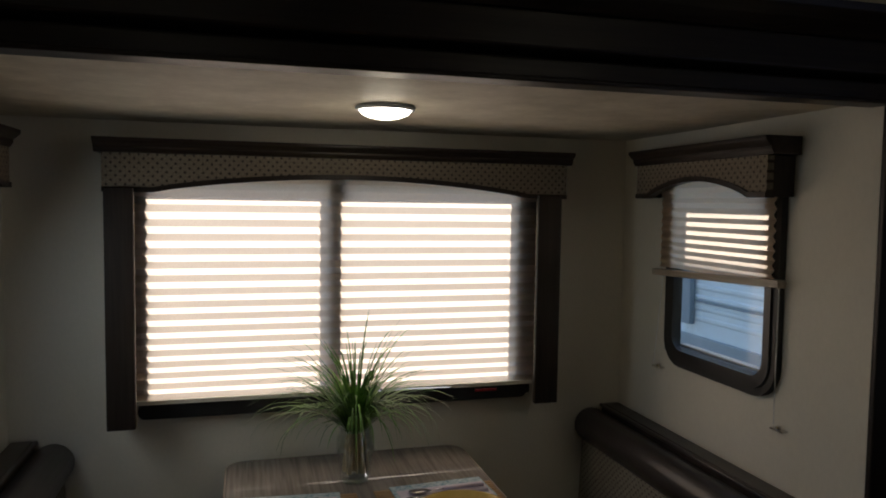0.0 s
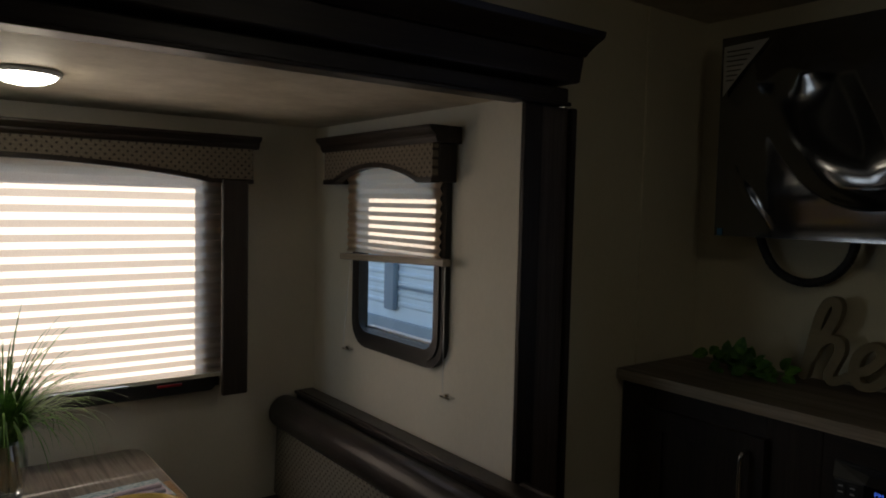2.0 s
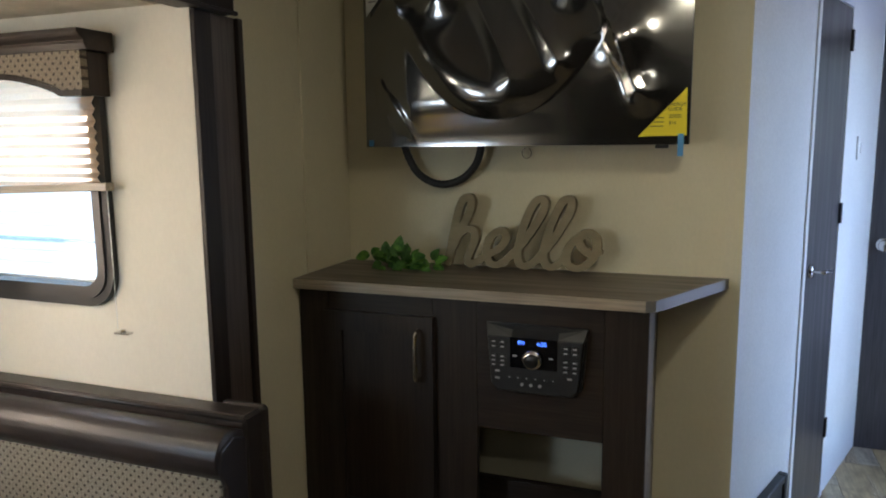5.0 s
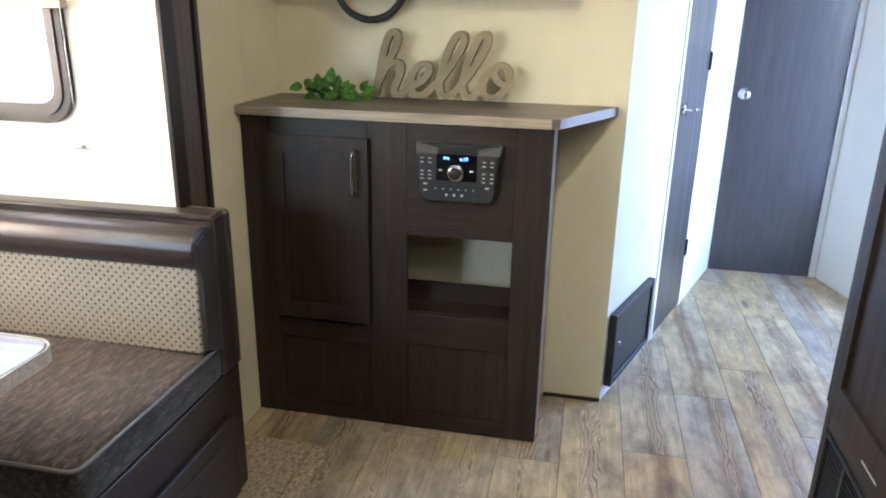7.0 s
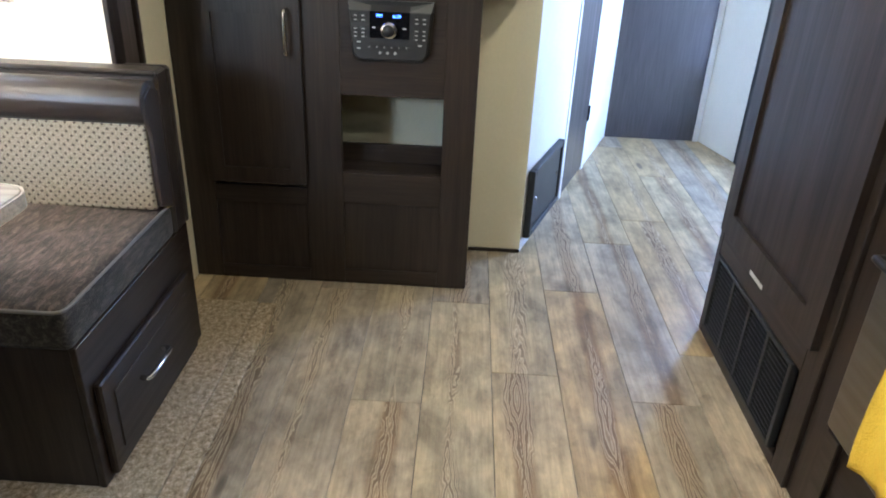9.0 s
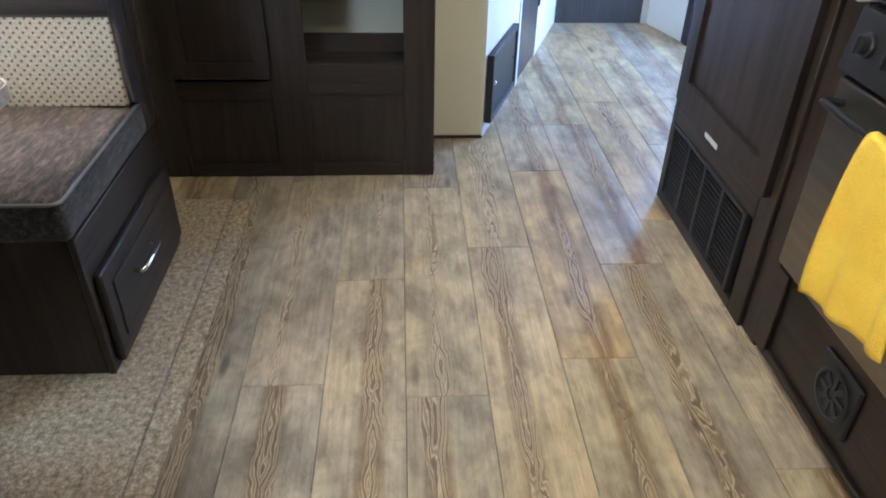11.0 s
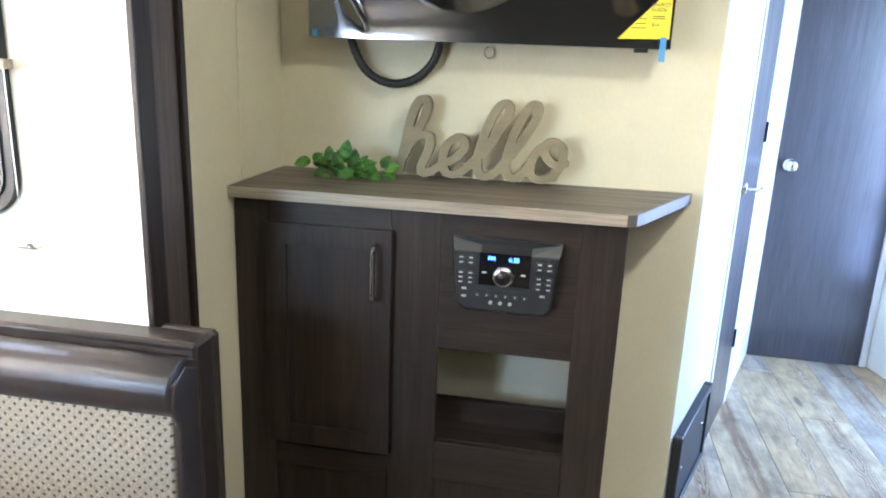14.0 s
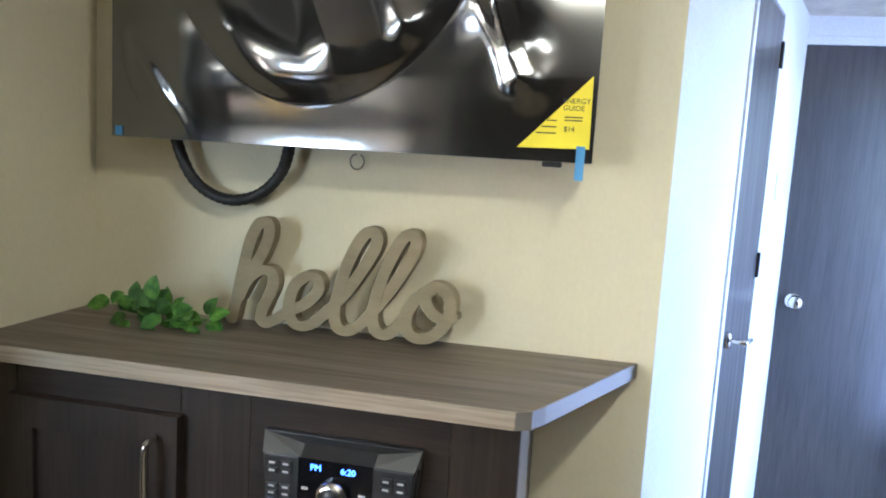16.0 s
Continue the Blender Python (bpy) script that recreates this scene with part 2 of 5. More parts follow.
def plank_material():
    m = mat("vinyl_plank", (0.3, 0.24, 0.18), 0.42)
    info = m.node_tree.nodes.new("ShaderNodeObjectInfo")
    # nested arches along a strip of each board
    pos = m.node_tree.nodes.new("ShaderNodeNewGeometry")
    sep = m.node_tree.nodes.new("ShaderNodeSeparateXYZ")
    join(m, pos.outputs["Position"], sep.inputs[0])
    across = math_node(m, "FRACT", math_node(m, "MULTIPLY_ADD", sep.outputs[1], 1 / 0.1905, 20 - 0.765 / 0.1905))
    bow = tex(m, "TexNoise", Scale=1.0, Detail=2.0)
    join(m, coords(m, (2.0, 0.3, 1), 29.0), bow.inputs["Vector"])
    centre = math_node(m, "MULTIPLY_ADD", math_node(m, "FRACT", math_node(m, "MULTIPLY", info.outputs["Random"], 7.31)), 0.36, 0.22)
    centre = math_node(m, "MULTIPLY_ADD", bow.outputs[0], 0.2, centre)
    off = math_node(m, "ABSOLUTE", math_node(m, "SUBTRACT", across, centre))
    arch_n = tex(m, "TexNoise", Scale=1.0, Detail=4.0, Roughness=0.55, Distortion=0.5)
    join(m, coords(m, (2.4, 7.0, 1), 41.0), arch_n.inputs["Vector"])
    rings = math_node(m, "PINGPONG", math_node(m, "ADD", math_node(m, "MULTIPLY", arch_n.outputs[0], 11.0), math_node(m, "MULTIPLY", off, 15.0)), 0.5)
    zone = tex(m, "TexNoise", Scale=1.0, Detail=2.0)
    join(m, coords(m, (1.6, 2.0, 1), 53.0), zone.inputs["Vector"])
    reach = math_node(m, "SUBTRACT", math_node(m, "MULTIPLY", zone.outputs[0], 0.8), math_node(m, "MULTIPLY_ADD", off, 1.25, 0.24))
    zone_f = ramp(m, reach, [(0.0, (0, 0, 0)), (0.09, (1, 1, 1))])
    grain = tex(m, "TexNoise", Scale=1.0, Detail=6.0, Roughness=0.7)
    join(m, coords(m, (4.0, 85.0, 1), 37.0), grain.inputs["Vector"])
    stain = tex(m, "TexNoise", Scale=1.0, Detail=5.0, Roughness=0.62, Distortion=0.4)
    join(m, coords(m, (4.5, 6.0, 1), 71.0), stain.inputs["Vector"])
    base = ramp(m, info.outputs["Random"], [(0.0, (0.47, 0.355, 0.19)), (0.3, (0.53, 0.44, 0.275)), (0.55, (0.38, 0.33, 0.25)), (0.8, (0.48, 0.41, 0.305)), (1.0, (0.54, 0.425, 0.24))])
    blotch = tex(m, "TexNoise", Scale=1.0, Detail=8.0, Roughness=0.68, Distortion=0.3)
    join(m, coords(m, (9.0, 22.0, 1), 91.0), blotch.inputs["Vector"])
    c = mix(m, 0.8, base, ramp(m, stain.outputs[0], [(0.34, (0.52, 0.52, 0.53)), (0.46, (0.82, 0.82, 0.83)), (0.6, (1.1, 1.08, 1.04))]), "MULTIPLY")
    c = mix(m, 0.75, c, ramp(m, blotch.outputs[0], [(0.34, (0.58, 0.57, 0.56)), (0.5, (0.95, 0.94, 0.93)), (0.66, (1.14, 1.12, 1.08))]), "MULTIPLY")
    c = mix(m, 0.55, c, ramp(m, grain.outputs[0], [(0.32, (0.55, 0.51, 0.47)), (0.62, (1.1, 1.08, 1.05))]), "MULTIPLY")
    figure = ramp(m, rings, [(0.0, (0.12, 0.078, 0.042)), (0.16, (0.2, 0.135, 0.075)), (0.26, (0.72, 0.61, 0.43)), (0.34, (0.48, 0.38, 0.24)), (0.5, (0.25, 0.18, 0.105))])
    heart = math_node(m, "MULTIPLY", math_node(m, "GREATER_THAN", math_node(m, "FRACT", math_node(m, "MULTIPLY", info.outputs["Random"], 13.7)), 0.4), ramp(m, math_node(m, "MULTIPLY_ADD", stain.outputs[0], 0.16, off), [(0.16, (1, 1, 1)), (0.27, (0, 0, 0))]))
    c = mix(m, math_node(m, "MULTIPLY", heart, 0.85), c, (0.47, 0.355, 0.24), "MULTIPLY")
    c = mix(m, math_node(m, "MULTIPLY", zone_f, 0.6), c, figure)
    wear = tex(m, "TexNoise", Scale=1.0, Detail=9.0, Roughness=0.75, Distortion=0.8)
    join(m, coords(m, (7.0, 11.0, 1), 17.0), wear.inputs["Vector"])
    c = mix(m, 0.55, c, ramp(m, wear.outputs[0], [(0.36, (0.62, 0.6, 0.58)), (0.47, (0.95, 0.94, 0.92)), (0.6, (1.12, 1.11, 1.09))]), "MULTIPLY")
    knot = tex(m, "TexVoronoi", Scale=1.0)
    join(m, coords(m, (1.7, 6.0, 1), 19.0), knot.inputs["Vector"])
    kf = ramp(m, knot.outputs["Distance"], [(0.05, (1, 1, 1)), (0.1, (0, 0, 0))])
    c = mix(m, math_node(m, "MULTIPLY", kf, 0.75), c, (0.06, 0.042, 0.03))
    r = ramp(m, stain.outputs[0], [(0.3, (0.5,) * 3), (0.7, (0.36,) * 3)])
    return finish(m, c, r, grain.outputs[0], 0.12, 0.001)


PLANK = plank_material()


def carpet_material():
    m = mat("beige_carpet", (0.3, 0.22, 0.14), 0.95)
    n = tex(m, "TexNoise", Scale=70.0, Detail=6.0, Roughness=0.8)
    n2 = tex(m, "TexVoronoi", Scale=110.0)
    v = coords(m)
    join(m, v, n.inputs["Vector"]), join(m, v, n2.inputs["Vector"])
    c = ramp(m, n.outputs[0], [(0.36, (0.25, 0.18, 0.1)), (0.5, (0.57, 0.445, 0.285)), (0.62, (0.85, 0.71, 0.51))])
    c = mix(m, 0.5, c, ramp(m, n2.outputs["Distance"], [(0.0, (1, 1, 1)), (0.6, (0.6,) * 3)]), "MULTIPLY")
    return finish(m, c, None, n.outputs[0], 1.0, 0.008)


CARPET = carpet_material()


def blind_material():
    m = mat("pleated_blind_fabric", (0.72, 0.62, 0.5), 0.8)
    t = m.node_tree
    b, out = t.nodes["Principled BSDF"], t.nodes["Material Output"]
    tr = t.nodes.new("ShaderNodeBsdfTranslucent")
    tr.inputs[0].default_value = (0.78, 0.66, 0.54, 1)
    n = tex(m, "TexNoise", Scale=400.0, Detail=2.0)
    join(m, coords(m), n.inputs["Vector"])
    join(m, ramp(m, n.outputs[0], [(0.3, (0.85, 0.66, 0.5)), (0.7, (0.96, 0.78, 0.61))]), tr.inputs[0])
    ms = t.nodes.new("ShaderNodeMixShader")
    ms.inputs[0].default_value = 0.88
    join(m, b.outputs[0], ms.inputs[1]), join(m, tr.outputs[0], ms.inputs[2]), join(m, ms.outputs[0], out.inputs[0])
    return m


BLIND = blind_material()


def glass_material(name="window_glass", tint=(1, 1, 1), ior=1.45, head_on=0.04):
    m = mat(name, (1, 1, 1), 0.0)
    t = m.node_tree
    out = t.nodes["Material Output"]
    tr, gl, fr, ms = (t.nodes.new("ShaderNode" + k) for k in ("BsdfTransparent", "BsdfGlossy", "LayerWeight", "MixShader"))
    tr.inputs[0].default_value, gl.inputs["Roughness"].default_value = (*tint, 1), 0.02
    f = math_node(m, "MULTIPLY_ADD", math_node(m, "POWER", fr.outputs["Facing"], 4.0), ior - 1.0, head_on)
    join(m, f, ms.inputs[0]), join(m, tr.outputs[0], ms.inputs[1])
    join(m, gl.outputs[0], ms.inputs[2]), join(m, ms.outputs[0], out.inputs[0])
    return m


GLASS = glass_material()
VASE_GLASS = glass_material("vase_glass", (0.9, 0.93, 0.92), 1.75, 0.12)


def glow(name, color, strength):
    m = mat(name, color, 0.4)
    b = m.node_tree.nodes["Principled BSDF"]
    b.inputs["Emission Color"].default_value, b.inputs["Emission Strength"].default_value = (*color, 1), strength
    return m


LED = glow("lit_frosted_lens", (1.0, 0.91, 0.74), 6.0)
DISPLAY = glow("blue_display_digits", (0.08, 0.2, 1.0), 0.3)


def leaf_material(name, a, b, islands=False):
    m = mat(name, a, 0.55)
    n = tex(m, "TexNoise", Scale=60.0, Detail=3.0)
    join(m, coords(m), n.inputs["Vector"])
    if islands:
        geo = m.node_tree.nodes.new("ShaderNodeNewGeometry").outputs["Random Per Island"]
    else:
        geo = m.node_tree.nodes.new("ShaderNodeObjectInfo").outputs["Random"]
    isl = ramp(m, geo, [(0.0, (0.45, 0.5, 0.45)), (0.6, (1.0, 1.0, 1.0)), (1.0, (1.45, 1.35, 1.1))])
    c = mix(m, 1.0, ramp(m, n.outputs[0], [(0.35, a), (0.65, b)]), isl, "MULTIPLY")
    return finish(m, c, None, n.outputs[0], 0.2)


LEAF = leaf_material("ivy_leaf", (0.025, 0.1, 0.01), (0.115, 0.26, 0.035))
GRASS_BLADE = leaf_material("grass_blade", (0.06, 0.16, 0.02), (0.16, 0.33, 0.05), True)

# ---- shapes ----
MIRROR = [False]


def link(name, bm, material, parent=None, label="", smooth=False):
    if MIRROR[0]:
        for v in bm.verts:
            v.co.x = 2 * MID - v.co.x
        bmesh.ops.reverse_faces(bm, faces=bm.faces)
    me = bpy.data.meshes.new(name)
    bm.to_mesh(me)
    bm.free()
    for p in me.polygons:
        p.use_smooth = smooth
    me.materials.append(material)
    ob = new(name, me)
    if parent is not None:
        ob.parent = parent
        ob.matrix_parent_inverse = parent.matrix_basis.inverted() if parent.type == "EMPTY" else Matrix()
    if label:
        ob["label"] = label
    return ob


def part(name, bm, material, parent, label="", smooth=False):
    return link(name, bm, material, parent, label, smooth)


def thing(name, at, label, category, group="", kind=""):
    e = new(name)
    x, y, z = at
    e.matrix_basis = Matrix.Translation((2 * MID - x if MIRROR[0] else x, y, z))
    e.empty_display_size = 0.05
    return tagged(e, label, category, group, kind)


def add_box(bm, lo, hi, bevel=0.0, seg=2):
    made = bmesh.ops.create_cube(bm, size=1.0)["verts"]
    for v in made:
        v.co = Vector([(a + b) / 2 + c * (b - a) for a, b, c in zip(lo, hi, v.co)])
    if bevel:
        edges = list({e for v in made for e in v.link_edges})
        bmesh.ops.bevel(bm, geom=edges, offset=bevel, segments=seg, affect="EDGES", profile=0.5)
    return bm


def box(lo, hi, bevel=0.0, seg=2):
    lo, hi = [min(a, b) for a, b in zip(lo, hi)], [max(a, b) for a, b in zip(lo, hi)]
    return add_box(bmesh.new(), lo, hi, bevel, seg)


def boxes(*items, bevel=0.002):
    bm = bmesh.new()
    for lo, hi in items:
        lo, hi = [min(a, b) for a, b in zip(lo, hi)], [max(a, b) for a, b in zip(lo, hi)]
        add_box(bm, lo, hi, bevel, 1)
    return bm


def prism(points, axis, a, b, bevel=0.0):
    """A closed outline in the two other axes, drawn out along an axis from a to b."""
    bm = bmesh.new()
    n = "xyz".index(axis)

    def at(p, d):
        q = list(p)
        q.insert(n, d)
        return bm.verts.new(q)
    low, high = [at(p, a) for p in points], [at(p, b) for p in points]
    bm.faces.new(low), bm.faces.new(high)
    for i in range(len(points)):
        j = (i + 1) % len(points)
        bm.faces.new((low[i], low[j], high[j], high[i]))
    bmesh.ops.recalc_face_normals(bm, faces=bm.faces)
    if bevel:
        bmesh.ops.bevel(bm, geom=list(bm.edges), offset=bevel, segments=2, affect="EDGES", profile=0.5)
    return bm


def lathe(profile, centre, seg=32, axis="z"):
    bm = bmesh.new()
    rings = []
    for r, h in profile:
        ring = []
        for i in range(seg):
            a = 2 * math.pi * i / seg
            p = {"z": (r * math.cos(a), r * math.sin(a), h), "x": (h, r * math.cos(a), r * math.sin(a)), "y": (r * math.cos(a), h, r * math.sin(a))}[axis]
            ring.append(bm.verts.new(Vector(centre) + Vector(p)))
        rings.append(ring)
    for a, b in zip(rings, rings[1:]):
        for i in range(seg):
            bm.faces.new((a[i], a[(i + 1) % seg], b[(i + 1) % seg], b[i]))
    for ring, r in ((rings[0], profile[0][0]), (rings[-1], profile[-1][0])):
        if r > 1e-5:
            bm.faces.new(ring)
    bmesh.ops.remove_doubles(bm, verts=bm.verts, dist=1e-6)
    bmesh.ops.recalc_face_normals(bm, faces=bm.faces)
    return bm


def spline(points, steps=8):
    """A smooth line through the points."""
    p = [Vector(q) for q in points]
    p = [2 * p[0] - p[1]] + p + [2 * p[-1] - p[-2]]
    out = []
    for i in range(1, len(p) - 2):
        for s in range(steps):
            t = s / steps
            out.append(0.5 * (2 * p[i] + (p[i + 1] - p[i - 1]) * t + (2 * p[i - 1] - 5 * p[i] + 4 * p[i + 1] - p[i + 2]) * t * t + (3 * p[i] - p[i - 1] - 3 * p[i + 1] + p[i + 2]) * t ** 3))
    return out + [p[-2]]


def tube(bm, line, radius, seg=10, taper=None):
    rings = []
    for i, p in enumerate(line):
        d = (line[min(i + 1, len(line) - 1)] - line[max(i - 1, 0)]).normalized()
        side = d.orthogonal().normalized() if i == 0 else (side - d * side.dot(d)).normalized()
        up = d.cross(side)
        r = radius if taper is None else radius * taper(i / (len(line) - 1))
        rings.append([bm.verts.new(p + r * (math.cos(2 * math.pi * k / seg) * side + math.sin(2 * math.pi * k / seg) * up)) for k in range(seg)])
    for a, b in zip(rings, rings[1:]):
        for k in range(seg):
            bm.faces.new((a[k], a[(k + 1) % seg], b[(k + 1) % seg], b[k]))
    bm.faces.new(rings[0][::-1]), bm.faces.new(rings[-1])
    return bm


def rounded(y0, y1, z0, z1, r, seg=6):
    """Outline of a rectangle with round corners."""
    out = []
    for cy, cz, a0 in ((y1 - r, z1 - r, 0), (y0 + r, z1 - r, 90), (y0 + r, z0 + r, 180), (y1 - r, z0 + r, 270)):
        for i in range(seg + 1):
            a = radians(a0 + 90 * i / seg)
            out.append((cy + r * math.cos(a), cz + r * math.sin(a)))
    return out


def ring_prism(outer, inner, axis, a, b):
    """A frame between two outlines of as many points."""
    bm = bmesh.new()
    n = "xyz".index(axis)

    def at(p, d):
        q = list(p)
        q.insert(n, d)
        return bm.verts.new(q)
    v = [[at(p, d) for p in line] for line, d in ((outer, a), (outer, b), (inner, b), (inner, a))]
    k = len(outer)
    for one, two in ((0, 1), (1, 2), (2, 3), (3, 0)):
        for i in range(k):
            j = (i + 1) % k
            bm.faces.new((v[one][i], v[one][j], v[two][j], v[two][i]))
    bmesh.ops.recalc_face_normals(bm, faces=bm.faces)
    return bm


def structure(name, bm, material, label, category):
    return tagged(link(name, bm, material), label, category, kind="structure")


def words(name, body, size, m, material, parent, depth=0.0004):
    c = bpy.data.curves.new(name, "FONT")
    c.body, c.size, c.extrude, c.align_x, c.align_y = body, size, depth, "CENTER", "CENTER"
    tmp = bpy.data.objects.new(name, c)
    scene.collection.objects.link(tmp)
    me = bpy.data.meshes.new_from_object(tmp.evaluated_get(bpy.context.evaluated_depsgraph_get()))
    bpy.data.objects.remove(tmp)
    me.transform(m)
    me.materials.clear()
    me.materials.append(material)
    ob = new(name, me)
    ob.parent = parent
    ob.matrix_parent_inverse = parent.matrix_basis.inverted() if parent.type == "EMPTY" else Matrix()
    return ob


FACE_WEST = Matrix(((0, 0, -1, 0), (-1, 0, 0, 0), (0, 1, 0, 0), (0, 0, 0, 1)))  # letters that face -x

# ---- the shell ----


def hall_y(x):
    return 0.45 - 0.369 * (x - TV_X)


structure("ground", box((-60, -60, -0.75), (60, 60, -0.7)), GRAVEL, "grey gravel ground outside the trailer", "ground")
floor = structure("floor", box((ROOM_W - 0.1, KITCHEN_Y - 0.1, -0.06), (ROOM_E + 0.1, SIDE_Y + 0.05, -0.005)), BLACK_MATT, "floor of wood-look vinyl planks", "floor")
structure("floor_slide", box((SLIDE_W - 0.05, SIDE_Y + 0.05, -0.06), (SLIDE_E + 0.05, SLIDE_Y + 0.05, -0.004)), BLACK_MATT, "slide-out floor under brown carpet", "floor")
# Both walls stand out of view; dark wood added to darken the film's reflections.
structure("wall_kitchen", boxes(((ROOM_W, KITCHEN_Y - 0.06, 0), (2.635, KITCHEN_Y, CEIL)), ((2.635, KITCHEN_Y - 0.06, 1.86), (3.389, KITCHEN_Y, CEIL)), bevel=0), ESPRESSO, "unseen kitchen wall coloured dark to darken reflections in the television", "wall")
structure("wall_west", box((ROOM_W - 0.06, KITCHEN_Y - 0.06, 0), (ROOM_W, SIDE_Y + 0.06, CEIL)), ESPRESSO, "unseen closing end wall coloured dark to darken reflections in the television", "wall")
structure("wall_side", boxes(((ROOM_W, SIDE_Y, 0), (-0.48, SIDE_Y + 0.06, CEIL)), ((-0.48, SIDE_Y, 1.69), (1.64, SIDE_Y + 0.06, CEIL)), ((1.64, SIDE_Y, 0), (TV_X + 0.06, SIDE_Y + 0.06, CEIL)), bevel=0), WALL, "beige papered side wall with the slide-out opening", "wall")
structure("wall_tv", box((TV_X, 0.456, 0), (TV_X + 0.06, SIDE_Y, CEIL)), WALL, "beige papered wall behind the television", "wall")
structure("ceiling", box((ROOM_W, KITCHEN_Y - 0.06, CEIL), (ROOM_E + 0.1, SIDE_Y + 0.06, CEIL + 0.06)), CEILING, "cream mottled ceiling panel", "ceiling")

# Slanted hall wall with the bathroom door.
HALL = math.atan2(-0.369, 1)
hall_len = (ROOM_E - TV_X) / math.cos(HALL)
HALL_M = Matrix.Translation((TV_X, 0.455, 0)) @ Matrix.Rotation(HALL, 4, "Z")
D0, D1 = 0.612, 1.032  # the door along the wall


def hall(bm):
    bm.transform(HALL_M)
    return bm


structure("wall_hall", hall(boxes(((0.0, 0, 0), (D0, 0.05, CEIL)), ((D0, 0, 1.83), (D1, 0.05, CEIL)), ((D1, 0, 0), (hall_len, 0.05, CEIL)), bevel=0)), WHITE, "white panelled hall wall beside the bathroom door", "wall")
structure("wall_end", boxes(((ROOM_E, -0.114, 0), (ROOM_E + 0.06, 0.02, CEIL)), ((ROOM_E, -0.617, 1.85), (ROOM_E + 0.06, -0.114, CEIL)), ((ROOM_E, -0.80, 0), (ROOM_E + 0.06, -0.617, CEIL)), bevel=0), WHITE, "white wall round the bedroom door", "wall")
structure("wall_entry", prism([(3.74, -0.65), (3.39, -0.745), (3.39, -0.91), (3.74, -0.91)], "z", 0, CEIL), WALL_PALE, "pale papered wall beside the entry door", "wall")

# Slide-out shell.
W1 = (0.04, 1.122, 0.90, 1.524)
RECT = lambda a, b, c, d: [(a, c), (b, c), (b, d), (a, d)]
structure("wall_slide_window", ring_prism(RECT(SLIDE_W, SLIDE_E, 0, SLIDE_CEIL), RECT(*W1), "y", SLIDE_Y, SLIDE_Y + 0.03), WALL_PALE, "pale papered slide-out wall round the wide window", "wall")
W2 = (1.838, 2.25, 1.05, 1.555)
for flip, nm in ((False, "wall_slide_east"), (True, "wall_slide_west")):
    MIRROR[0] = flip
    structure(nm, ring_prism(RECT(1.56, SLIDE_Y + 0.03, 0, SLIDE_CEIL), RECT(*W2), "x", SLIDE_E, SLIDE_E + 0.03), WALL_PALE, "pale papered slide-out end wall with a small window", "wall")
    MIRROR[0] = False
structure("ceiling_slide", box((SLIDE_W - 0.05, SIDE_Y + 0.06, SLIDE_CEIL), (SLIDE_E + 0.05, SLIDE_Y + 0.05, SLIDE_CEIL + 0.05)), CEILING, "cream mottled slide-out ceiling", "ceiling")

# Fascia over the opening, with stepped boards and a slanted end.
fascia = thing("slide_fascia", (0.6, 1.55, 1.655), "dark espresso wood fascia over the slide-out opening", "trim", kind="structure")
part("lower_board", box((-0.6, 1.535, 1.658), (1.60, 1.592, 1.697), 0.004), ESPRESSO_X, fascia)
part("bead", box((-0.6, 1.525, 1.656), (1.60, 1.537, 1.665), 0.003), ESPRESSO_X, fascia)
part("upper_board", prism([(-0.62, 1.704), (1.598, 1.704), (1.61, 1.762), (-0.62, 1.762)], "y", 1.50, 1.582, 0.004), ESPRESSO_X, fascia)
crown = [(1.582, 1.762), (1.497, 1.762), (1.488, 1.77), (1.47, 1.782), (1.445, 1.794), (1.44, 1.808), (1.582, 1.808)]
part("crown", prism(crown, "x", -0.65, 1.612, 0.002), ESPRESSO_X, fascia)

for flip in (False, True):
    MIRROR[0] = flip
    post = thing("slide_post", (1.57, 1.57, 0), "grey-brown wood post at the edge of the slide-out", "trim", "slide-out posts", "structure")
    part("edge_strip", box((1.481, 1.548, 0.004), (1.535, 1.582, 1.657), 0.003), ESPRESSO, post, "dark edge strip")
    part("face_panel", box((1.535, 1.556, 0.004), (1.624, 1.582, 1.657), 0.002), POST_WOOD, post)
    part("side_strip", box((1.624, 1.546, 0.004), (1.643, 1.582, 1.657), 0.003), ESPRESSO, post, "dark side strip")
MIRROR[0] = False
structure("trim_batten", box((1.935, 1.578, 1.02), (1.955, 1.583, CEIL), 0.001), WALL, "narrow papered batten over a wall joint", "trim")
structure("baseboard", box((TV_X - 0.008, 0.455, 0), (TV_X, 0.65, 0.012), 0.002), ESPRESSO_Y, "low dark strip at the foot of the wall", "baseboard")

# Carpet of the slide-out, with a rolled front edge.
carpet = thing("carpet", (0.6, 1.9, 0), "speckled beige cut-pile carpet under the dinette", "carpet", kind="structure")
for lo, hi in (((-0.56, 1.262, 0.0), (1.713, 1.318, 0.012)), ((-0.56, 1.321, 0.0), (1.713, 1.574, 0.014)), ((SLIDE_W, 1.5745, -0.003), (SLIDE_E, SLIDE_Y, 0.014))):
    part("carpet_strip", box(lo, hi, 0.004), CARPET, carpet)

# ---- windows ----


